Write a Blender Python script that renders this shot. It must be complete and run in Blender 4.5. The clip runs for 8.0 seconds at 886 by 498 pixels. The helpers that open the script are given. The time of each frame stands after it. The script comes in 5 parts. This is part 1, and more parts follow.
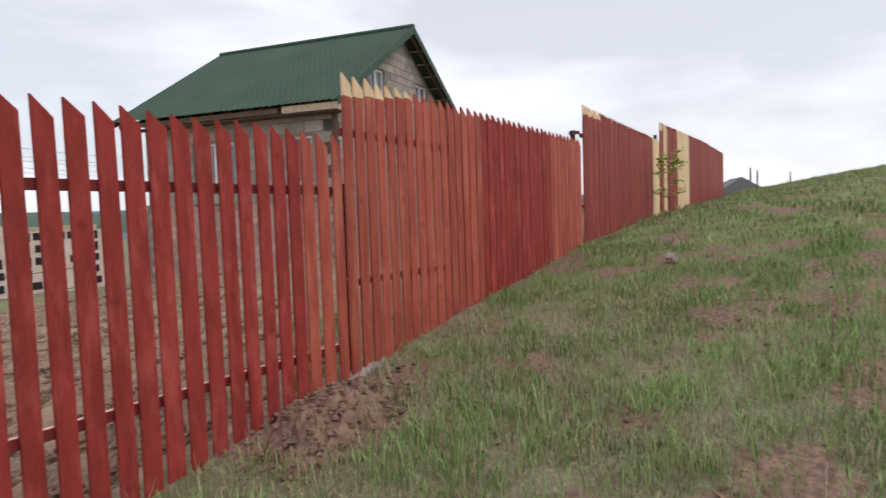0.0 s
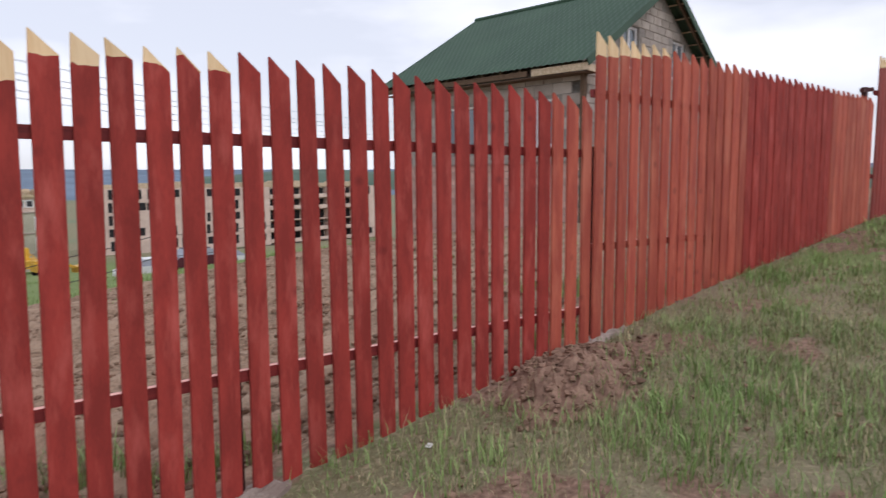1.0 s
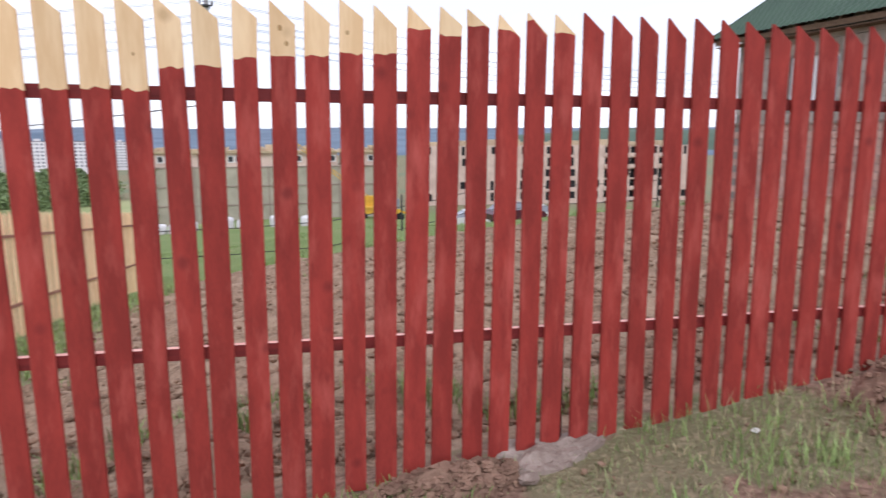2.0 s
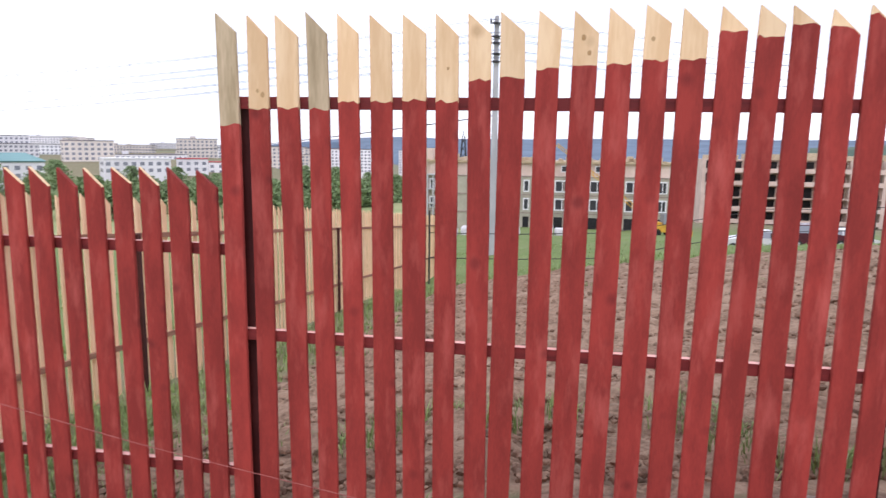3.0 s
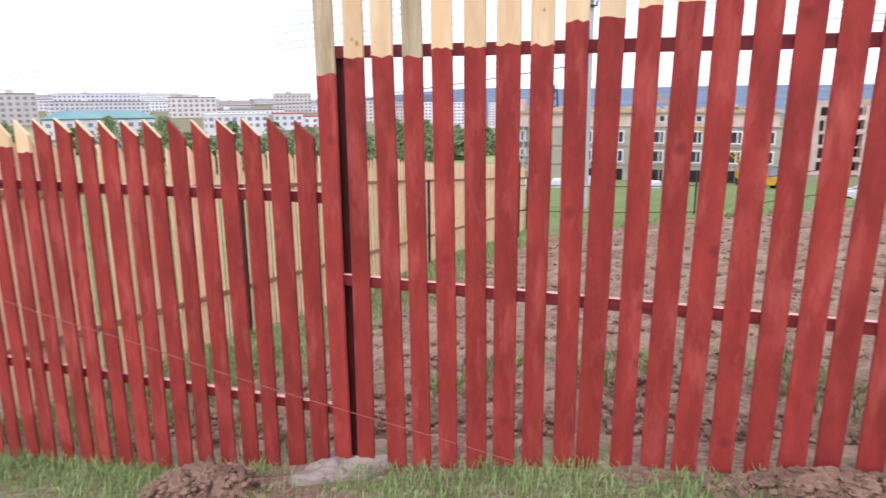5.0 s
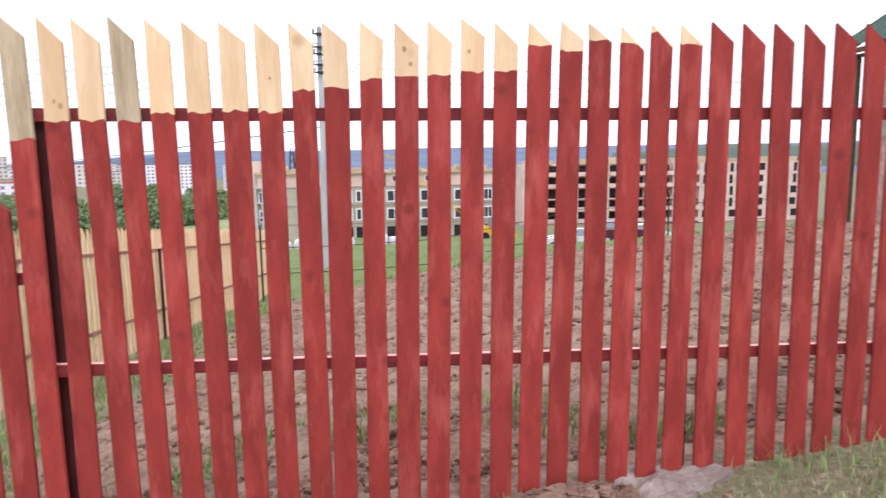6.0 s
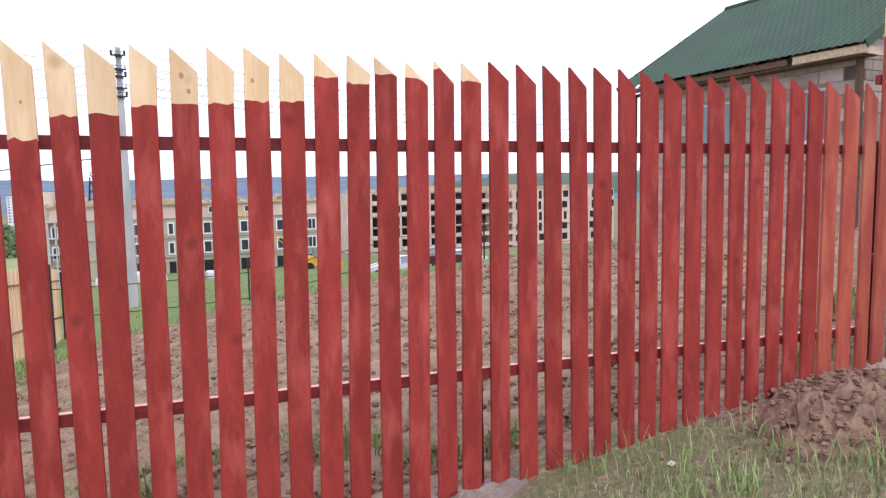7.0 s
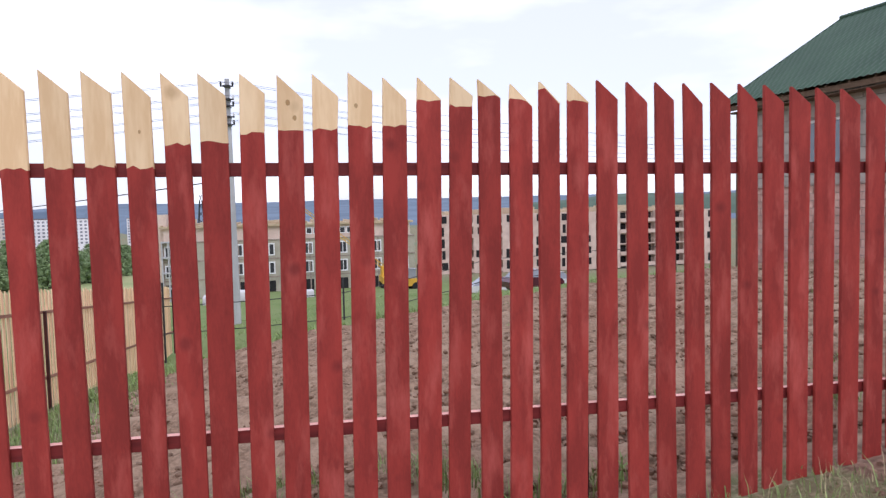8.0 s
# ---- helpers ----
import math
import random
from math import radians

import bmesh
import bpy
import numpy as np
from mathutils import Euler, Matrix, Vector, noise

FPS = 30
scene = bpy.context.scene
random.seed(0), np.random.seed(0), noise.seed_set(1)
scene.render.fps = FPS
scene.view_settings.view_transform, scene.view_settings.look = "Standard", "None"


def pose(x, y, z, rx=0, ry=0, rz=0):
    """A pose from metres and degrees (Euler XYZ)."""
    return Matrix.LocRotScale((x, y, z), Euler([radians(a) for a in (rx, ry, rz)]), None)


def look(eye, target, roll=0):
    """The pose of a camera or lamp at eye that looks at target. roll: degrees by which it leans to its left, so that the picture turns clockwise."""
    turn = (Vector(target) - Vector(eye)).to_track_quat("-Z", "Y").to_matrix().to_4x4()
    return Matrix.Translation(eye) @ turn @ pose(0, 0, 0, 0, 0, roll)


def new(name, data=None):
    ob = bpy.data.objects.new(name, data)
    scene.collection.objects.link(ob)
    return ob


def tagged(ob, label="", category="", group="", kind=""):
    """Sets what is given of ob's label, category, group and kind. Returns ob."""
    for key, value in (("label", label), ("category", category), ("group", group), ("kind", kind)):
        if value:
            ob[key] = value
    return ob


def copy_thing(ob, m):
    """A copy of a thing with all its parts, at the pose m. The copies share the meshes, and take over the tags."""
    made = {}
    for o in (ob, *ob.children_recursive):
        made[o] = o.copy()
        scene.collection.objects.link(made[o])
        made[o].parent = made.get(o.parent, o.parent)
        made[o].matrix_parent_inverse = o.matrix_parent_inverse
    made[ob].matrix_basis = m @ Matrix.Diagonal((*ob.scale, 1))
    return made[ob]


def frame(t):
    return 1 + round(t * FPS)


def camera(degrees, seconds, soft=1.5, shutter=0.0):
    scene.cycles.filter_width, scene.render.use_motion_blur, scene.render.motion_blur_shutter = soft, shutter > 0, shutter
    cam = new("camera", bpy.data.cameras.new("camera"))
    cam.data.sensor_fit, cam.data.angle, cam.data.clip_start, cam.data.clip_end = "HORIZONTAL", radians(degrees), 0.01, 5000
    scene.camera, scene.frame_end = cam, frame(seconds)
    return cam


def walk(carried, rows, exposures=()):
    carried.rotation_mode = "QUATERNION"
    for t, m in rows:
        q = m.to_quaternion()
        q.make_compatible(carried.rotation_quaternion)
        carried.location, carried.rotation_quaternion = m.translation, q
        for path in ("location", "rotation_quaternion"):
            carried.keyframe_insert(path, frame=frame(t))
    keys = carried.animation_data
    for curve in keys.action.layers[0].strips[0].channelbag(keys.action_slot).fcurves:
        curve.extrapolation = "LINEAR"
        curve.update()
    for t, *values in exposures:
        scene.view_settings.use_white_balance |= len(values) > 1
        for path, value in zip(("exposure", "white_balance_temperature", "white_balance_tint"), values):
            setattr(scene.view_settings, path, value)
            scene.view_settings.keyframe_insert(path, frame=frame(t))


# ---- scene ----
cam = camera(67.88, 8.0, soft=1.3, shutter=0.2)
PATH = [
    (0.0, pose(-1.136, -3.007, 1.714, 86.64, 1.98, -60.50)),
    (0.5, pose(-1.144, -3.017, 1.707, 85.78, 1.67, -49.88)),
    (1.0, pose(-1.186, -2.993, 1.707, 83.94, 0.43, -39.76)),
    (1.5, pose(-1.242, -2.962, 1.712, 81.81, -0.67, -27.44)),
    (1.7, pose(-1.263, -2.970, 1.720, 80.25, -0.41, -21.94)),
    (2.8, pose(-1.380, -2.938, 1.712, 82.18, -0.63, 6.70)),
    (3.0, pose(-1.388, -2.939, 1.711, 81.34, -0.61, 9.82)),
    (3.5, pose(-1.390, -2.925, 1.697, 78.50, 0.04, 18.19)),
    (4.0, pose(-1.415, -2.928, 1.683, 77.10, 0.81, 25.65)),
    (4.2, pose(-1.417, -2.935, 1.681, 77.03, 0.92, 28.05)),
    (5.3, pose(-1.401, -2.935, 1.692, 78.20, 0.25, 10.36)),
    (5.5, pose(-1.406, -2.936, 1.691, 79.51, 0.37, 5.55)),
    (6.0, pose(-1.381, -2.950, 1.706, 82.23, 0.77, -4.74)),
    (6.5, pose(-1.265, -2.969, 1.716, 83.94, 1.11, -14.36)),
    (7.0, pose(-1.234, -2.965, 1.711, 84.48, 1.07, -19.88)),
    (7.5, pose(-1.242, -2.959, 1.719, 85.17, 1.29, -15.01)),
    (8.0, pose(-1.255, -2.842, 1.726, 86.49, 1.33, -12.04))]
walk(cam, PATH, exposures=[(0.0, -0.58, 6480, 16), (1.0, -0.54, 6300, 19), (1.7, -0.29, 6230, 20), (3.0, -0.09, 6130, 23), (4.0, -0.06, 6130, 23),
                           (5.5, 0.14, 6130, 23), (6.2, 0.14, 6130, 23), (7.0, 0.0, 6110, 23), (8.0, -0.31, 6040, 23)])

# ---- world and sun: bright, thinly clouded afternoon ----
SUN_EL, SUN_AZ = radians(48), radians(174)      # azimuth clockwise from +y
world = bpy.data.worlds.new("sky")
scene.world = world
world.use_nodes = True
wn, wl = world.node_tree.nodes, world.node_tree.links
wn.clear()
w_out = wn.new("ShaderNodeOutputWorld")
w_bg = wn.new("ShaderNodeBackground")
w_sky = wn.new("ShaderNodeTexSky")
w_sky.sky_type = "NISHITA"
w_sky.sun_disc = False
w_sky.sun_elevation, w_sky.sun_rotation = SUN_EL, SUN_AZ
w_sky.air_density, w_sky.dust_density, w_sky.ozone_density = 1.0, 1.5, 1.5
w_co = wn.new("ShaderNodeTexCoord")
w_map = wn.new("ShaderNodeMapping")
w_map.inputs["Scale"].default_value = (1.0, 1.0, 3.2)
w_map.inputs["Location"].default_value = (0.35, 0.6, 0.2)
w_noise = wn.new("ShaderNodeTexNoise")
w_noise.inputs["Scale"].default_value = 1.7
w_noise.inputs["Detail"].default_value = 6
w_noise.inputs["Roughness"].default_value = 0.5
w_ramp = wn.new("ShaderNodeValToRGB")
w_ramp.color_ramp.elements[0].position = 0.42
w_ramp.color_ramp.elements[0].color = (0.60, 0.60, 0.60, 1)
w_ramp.color_ramp.elements[1].position = 0.60
w_mix = wn.new("ShaderNodeMixRGB")
w_mix.inputs["Color2"].default_value = (13.6, 14.3, 14.7, 1)
wl.new(w_co.outputs["Generated"], w_map.inputs["Vector"])
wl.new(w_map.outputs["Vector"], w_noise.inputs["Vector"])
wl.new(w_noise.outputs["Fac"], w_ramp.inputs["Fac"])
wl.new(w_ramp.outputs["Color"], w_mix.inputs["Fac"])
wl.new(w_sky.outputs["Color"], w_mix.inputs["Color1"])
wl.new(w_mix.outputs["Color"], w_bg.inputs["Color"])
wl.new(w_bg.outputs["Background"], w_out.inputs["Surface"])
w_bg.inputs["Strength"].default_value = 0.12

sun_data = bpy.data.lights.new("sun", "SUN")
sun_data.energy, sun_data.angle, sun_data.color = 0.85, radians(14), (1.0, 0.95, 0.88)
sun = new("sun", sun_data)
SUN_DIR = Vector((math.sin(SUN_AZ) * math.cos(SUN_EL), math.cos(SUN_AZ) * math.cos(SUN_EL), math.sin(SUN_EL)))
sun.matrix_world = look(SUN_DIR * 60, (0, 0, 0))


# ---- materials ----
def material(name, colour, rough=0.8, colour2=None, scale=8.0, stretch=(1, 1, 1), fine=60.0, bump=0.3, dist=0.01,
             vary=0.0, island=False, metal=0.0, low=0.35, high=0.65, spec=0.3, worn=None, worn_scale=1.1, knots=None):
    """Two noise scales of colour between two tones, a value shift from piece to piece, and relief."""
    m = bpy.data.materials.new(name)
    m.use_nodes = True
    n, l = m.node_tree.nodes, m.node_tree.links
    b = n["Principled BSDF"]
    b.inputs["Roughness"].default_value = rough
    b.inputs["Metallic"].default_value = metal
    b.inputs["Specular IOR Level"].default_value = spec
    co = n.new("ShaderNodeTexCoord")
    mp = n.new("ShaderNodeMapping")
    mp.inputs["Scale"].default_value = stretch
    l.new(co.outputs["Object"], mp.inputs["Vector"])
    info = n.new("ShaderNodeObjectInfo")
    add = n.new("ShaderNodeVectorMath")
    add.operation = "ADD"
    mul = n.new("ShaderNodeMath")
    mul.operation = "MULTIPLY"
    mul.inputs[1].default_value = 37.0
    l.new(info.outputs["Random"], mul.inputs[0])
    l.new(mp.outputs["Vector"], add.inputs[0])
    l.new(mul.outputs[0], add.inputs[1])
    a = n.new("ShaderNodeTexNoise")
    a.inputs["Scale"].default_value = scale
    a.inputs["Detail"].default_value = 5
    f = n.new("ShaderNodeTexNoise")
    f.inputs["Scale"].default_value = fine
    f.inputs["Detail"].default_value = 3
    l.new(add.outputs[0], a.inputs["Vector"])
    l.new(add.outputs[0], f.inputs["Vector"])
    mixf = n.new("ShaderNodeMath")
    mixf.operation = "MULTIPLY_ADD"
    mixf.inputs[1].default_value = 0.35
    l.new(f.outputs["Fac"], mixf.inputs[0])
    l.new(a.outputs["Fac"], mixf.inputs[2])
    rg = n.new("ShaderNodeMapRange")
    rg.inputs["From Min"].default_value, rg.inputs["From Max"].default_value = low + 0.17, high + 0.17
    l.new(mixf.outputs[0], rg.inputs["Value"])
    mix = n.new("ShaderNodeMixRGB")
    c2 = colour2 or tuple(c * 0.7 for c in colour)
    mix.inputs["Color1"].default_value = (*colour, 1)
    mix.inputs["Color2"].default_value = (*c2, 1)
    l.new(rg.outputs["Result"], mix.inputs["Fac"])
    out = mix.outputs["Color"]
    if worn:
        wt = n.new("ShaderNodeTexNoise")
        wt.inputs["Scale"].default_value, wt.inputs["Detail"].default_value, wt.inputs["Roughness"].default_value = worn_scale, 7, 0.62
        l.new(add.outputs[0], wt.inputs["Vector"])
        wr = n.new("ShaderNodeMapRange")
        wr.inputs["From Min"].default_value, wr.inputs["From Max"].default_value, wr.inputs["To Max"].default_value = 0.52, 0.74, 0.8
        l.new(wt.outputs["Fac"], wr.inputs["Value"])
        wm = n.new("ShaderNodeMixRGB")
        wm.inputs["Color2"].default_value = (*worn, 1)
        l.new(wr.outputs["Result"], wm.inputs["Fac"])
        l.new(out, wm.inputs["Color1"])
        out = wm.outputs["Color"]
    if knots:
        kp = n.new("ShaderNodeVectorMath")
        kp.operation = "ADD"
        l.new(co.outputs["Object"], kp.inputs[0])
        l.new(mul.outputs[0], kp.inputs[1])
        kv = n.new("ShaderNodeTexVoronoi")
        kv.inputs["Scale"].default_value = 4.6
        l.new(kp.outputs[0], kv.inputs["Vector"])
        ka = n.new("ShaderNodeMath")
        ka.operation = "MULTIPLY_ADD"
        ka.inputs[1].default_value = 0.22
        l.new(a.outputs["Fac"], ka.inputs[0])
        l.new(kv.outputs["Distance"], ka.inputs[2])
        kr = n.new("ShaderNodeMapRange")
        kr.inputs["From Min"].default_value, kr.inputs["From Max"].default_value = 0.15, 0.27
        kr.inputs["To Min"].default_value, kr.inputs["To Max"].default_value = 0.6, 0.0
        l.new(ka.outputs[0], kr.inputs["Value"])
        km = n.new("ShaderNodeMixRGB")
        km.inputs["Color2"].default_value = (*knots, 1)
        l.new(kr.outputs["Result"], km.inputs["Fac"])
        l.new(out, km.inputs["Color1"])
        out = km.outputs["Color"]
    if vary:
        hsv = n.new("ShaderNodeHueSaturation")
        r2 = n.new("ShaderNodeMapRange")
        r2.inputs["To Min"].default_value, r2.inputs["To Max"].default_value = 1 - vary, 1 + vary
        if island:
            geo = n.new("ShaderNodeNewGeometry")
            l.new(geo.outputs["Random Per Island"], r2.inputs["Value"])
        else:
            l.new(info.outputs["Random"], r2.inputs["Value"])
        l.new(r2.outputs["Result"], hsv.inputs["Value"])
        l.new(out, hsv.inputs["Color"])
        out = hsv.outputs["Color"]
    l.new(out, b.inputs["Base Color"])
    if bump:
        bp = n.new("ShaderNodeBump")
        bp.inputs["Strength"].default_value = bump
        bp.inputs["Distance"].default_value = dist
        l.new(mixf.outputs[0], bp.inputs["Height"])
        l.new(bp.outputs["Normal"], b.inputs["Normal"])
    return m


GRAIN = (6, 6, 1.0)
M_RED = material("dark_red_wood_stain", (0.365, 0.049, 0.038), 0.70, (0.255, 0.035, 0.028), 2.2, (6, 6, 1.6), 22, 0.4, 0.004, 0.11, spec=0.2, worn=(0.50, 0.105, 0.085), worn_scale=2.0, knots=(0.15, 0.022, 0.021))
M_ORANGE = material("orange_red_wood_stain", (0.47, 0.105, 0.062), 0.65, (0.35, 0.065, 0.043), 2.6, GRAIN, 18, 0.5, 0.005, 0.18, worn=(0.60, 0.20, 0.125), knots=(0.19, 0.042, 0.03))
M_MID = material("brick_red_wood_stain", (0.335, 0.056, 0.042), 0.65, (0.24, 0.039, 0.032), 2.6, GRAIN, 18, 0.5, 0.005, 0.16, worn=(0.43, 0.105, 0.08), knots=(0.17, 0.03, 0.026))
M_RAIL = material("red_stained_rail", (0.22, 0.028, 0.026), 0.6, (0.14, 0.018, 0.018), 3.0, (0.7, 9, 9), 14, 0.3, 0.004, 0.1)
# rail tops: worn stain, paled further to put sky light into the colour
M_RAILTOP = material("worn_skylit_rail_top", (0.86, 0.50, 0.44), 0.7, (0.72, 0.36, 0.31), 3.0, (0.7, 9, 9), 14, 0.3, 0.004, 0.1)
M_BARE = material("bare_pine", (0.90, 0.68, 0.42), 0.7, (0.78, 0.54, 0.30), 2.0, GRAIN, 12, 0.3, 0.003, 0.10, knots=(0.50, 0.31, 0.15))
M_AGED = material("weathered_pine", (0.58, 0.47, 0.31), 0.8, (0.38, 0.30, 0.18), 2.5, GRAIN, 14, 0.4, 0.004, 0.10)
M_KNOT = material("pine_knot", (0.42, 0.25, 0.11), 0.75, (0.52, 0.34, 0.17), 12, (1, 1, 1), 60, 0.2, 0.002)
M_SIDE = material("fresh_pine_board", (0.93, 0.62, 0.38), 0.75, (0.78, 0.48, 0.28), 2.0, GRAIN, 12, 0.3, 0.003, 0.16)
M_SIDERAIL = material("reddish_rail", (0.36, 0.19, 0.12), 0.75, (0.26, 0.12, 0.08), 3, (9, 0.7, 9), 14, 0.3, 0.003, 0.1)
M_STEEL = material("dark_brown_steel", (0.085, 0.026, 0.025), 0.5, (0.052, 0.017, 0.017), 4, (1, 1, 1), 50, 0.2, 0.002, metal=0.2)
M_CONC = material("rough_concrete", (0.40, 0.33, 0.285), 0.9, (0.24, 0.185, 0.155), 6, (1, 1, 1), 55, 0.8, 0.02)
M_MOUND = material("reddish_dug_earth", (0.330, 0.210, 0.150), 0.95, (0.180, 0.110, 0.078), 7, (1, 1, 1), 45, 1.0, 0.03)
M_CLOD = material("earth_clod", (0.21, 0.130, 0.090), 0.95, (0.12, 0.073, 0.050), 9, (1, 1, 1), 70, 0.8, 0.02, 0.25, True)
M_CLODLIGHT = material("dry_earth_clod", (0.32, 0.210, 0.145), 0.95, (0.17, 0.108, 0.074), 9, (1, 1, 1), 70, 0.8, 0.02, 0.25, True)
M_GRASS = material("meadow_grass_blade", (0.300, 0.350, 0.160), 0.6, (0.170, 0.220, 0.085), 1.1, (1, 1, 1), 20, 0, 0.0, 0.45, True)
M_LUSH = material("fresh_grass_blade", (0.300, 0.420, 0.150), 0.6, (0.190, 0.290, 0.090), 1.1, (1, 1, 1), 20, 0, 0.0, 0.3, True)
M_STRAW = material("dry_grass_blade", (0.50, 0.43, 0.26), 0.75, (0.22, 0.19, 0.10), 1.5, (1, 1, 1), 20, 0, 0.0, 0.3, True)
M_ROOF = material("green_profiled_steel", (0.050, 0.096, 0.062), 0.6, (0.038, 0.076, 0.050), 0.7, (1, 1, 1), 25, 0.1, 0.004, spec=0.25)
M_BLOCK = material("aerated_concrete_block", (0.42, 0.37, 0.325), 0.92, (0.33, 0.285, 0.25), 3, (1, 1, 1), 60, 0.4, 0.006, 0.14)
M_MORTAR = material("grey_mortar", (0.30, 0.27, 0.245), 0.95, (0.22, 0.2, 0.18), 9, (1, 1, 1), 70, 0.5, 0.006)
M_BRICK = material("pink_plinth_block", (0.56, 0.37, 0.31), 0.92, (0.43, 0.275, 0.225), 5, (1, 1, 1), 60, 0.4, 0.005, 0.18)
M_PLANK = material("light_timber", (0.62, 0.50, 0.36), 0.8, (0.45, 0.34, 0.22), 2, (1, 6, 6), 20, 0.3, 0.004, 0.1)
M_TIMBER = material("brown_rafter_timber", (0.15, 0.098, 0.062), 0.85, (0.10, 0.062, 0.040), 2, (1, 6, 6), 20, 0.3, 0.004, 0.1)
M_PVC = material("white_window_plastic", (0.80, 0.80, 0.80), 0.4, (0.74, 0.74, 0.75), 3, bump=0)
# near-black colour stands in for the shade inside the flats' rooms
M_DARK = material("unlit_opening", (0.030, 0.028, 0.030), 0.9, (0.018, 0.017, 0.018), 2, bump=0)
M_POLE = material("pale_concrete_pole", (0.52, 0.52, 0.53), 0.85, (0.40, 0.40, 0.41), 2, (1, 1, 0.3), 30, 0.3, 0.006)
M_IRON = material("black_iron", (0.05, 0.05, 0.055), 0.6, (0.03, 0.03, 0.03), 6, bump=0.1, dist=0.003)
M_WIRE = material("aluminium_wire", (0.16, 0.17, 0.20), 0.6, (0.12, 0.13, 0.15), 6, bump=0)
M_GASB = material("grey_green_block_wall", (0.46, 0.425, 0.34), 0.92, (0.36, 0.335, 0.265), 0.5, (1, 1, 1), 6, 0.4, 0.03)
M_BEIGE = material("beige_panel_wall", (0.70, 0.56, 0.475), 0.92, (0.56, 0.43, 0.36), 0.4, (1, 1, 1), 5, 0.3, 0.03)
M_PANEL = material("pale_city_panel", (0.80, 0.79, 0.80), 0.9, (0.70, 0.69, 0.71), 0.06, (1, 1, 1), 0.6, 0, 0.0, 0.16)
M_CREAM = material("cream_city_panel", (0.72, 0.66, 0.60), 0.9, (0.62, 0.57, 0.52), 0.06, (1, 1, 1), 0.6, 0, 0.0, 0.16)
# base colour paled to put distance haze into the far windows
M_GLASSFAR = material("haze_paled_window_glass", (0.30, 0.31, 0.35), 0.2, (0.20, 0.21, 0.25), 0.2, bump=0, spec=0.7)
M_TEAL = material("teal_roof_sheet", (0.20, 0.36, 0.36), 0.6, (0.16, 0.30, 0.30), 0.1, bump=0)
M_REDROOF = material("red_roof_sheet", (0.50, 0.12, 0.11), 0.7, (0.38, 0.09, 0.09), 0.1, bump=0)
M_GREYROOF = material("grey_roof_sheet", (0.22, 0.20, 0.21), 0.7, (0.16, 0.15, 0.16), 0.2, bump=0)
M_YELLOW = material("yellow_machine_paint", (0.72, 0.42, 0.05), 0.5, (0.55, 0.30, 0.04), 1.5, bump=0.1, dist=0.01)
M_MAROON = material("maroon_car_paint", (0.10, 0.018, 0.035), 0.25, (0.08, 0.014, 0.028), 2, bump=0, spec=0.6)
M_WHITECAR = material("white_car_paint", (0.72, 0.71, 0.72), 0.3, (0.66, 0.65, 0.66), 2, bump=0, spec=0.5)
M_SACK = material("white_woven_sack", (0.74, 0.72, 0.73), 0.8, (0.60, 0.58, 0.60), 1.5, bump=0.3, dist=0.03)
M_RUBBER = material("tyre_rubber", (0.025, 0.025, 0.027), 0.85, (0.018, 0.018, 0.018), 6, bump=0)
M_LEAF = material("distant_tree_foliage", (0.240, 0.320, 0.150), 0.7, (0.180, 0.260, 0.120), 0.35, (1, 1, 1), 3, 0, 0.0, 0.25, True)
M_LEAFNEAR = material("sapling_leaf", (0.38, 0.44, 0.09), 0.6, (0.26, 0.34, 0.06), 3, bump=0, vary=0.3, island=True)
M_BARK = material("grey_bark", (0.13, 0.10, 0.075), 0.9, (0.08, 0.06, 0.045), 6, (1, 1, 0.3), 40, 0.5, 0.01)
# aerial haze is put into the blue base colour of these hills
M_HILL = material("haze_blue_wooded_hill", (0.160, 0.215, 0.285), 1.0, (0.115, 0.160, 0.220), 0.004, (1, 1, 1), 0.02, 0, 0.0)
M_NEARHILL = material("dark_green_hill", (0.105, 0.150, 0.110), 1.0, (0.075, 0.115, 0.085), 0.01, (1, 1, 1), 0.05, 0, 0.0)
M_SITEPANE = material("dark_site_window_glass", (0.035, 0.037, 0.045), 0.3, (0.055, 0.055, 0.06), 0.3, bump=0, spec=0.3)
M_ROPE = material("pale_pink_cord", (0.40, 0.14, 0.12), 0.8, (0.34, 0.11, 0.10), 20, bump=0)
M_PAPER = material("white_paper_scrap", (0.78, 0.76, 0.74), 0.8, (0.68, 0.66, 0.63), 20, bump=0.2, dist=0.003)


def glass_material():
    m = bpy.data.materials.new("window_glass")
    m.use_nodes = True
    b = m.node_tree.nodes["Principled BSDF"]
    b.inputs["Base Color"].default_value = (0.30, 0.35, 0.40, 1)
    b.inputs["Roughness"].default_value = 0.05
    b.inputs["Metallic"].default_value = 0.0
    b.inputs["Specular IOR Level"].default_value = 0.8
    b.inputs["Transmission Weight"].default_value = 0.5
    return m


M_GLASS = glass_material()


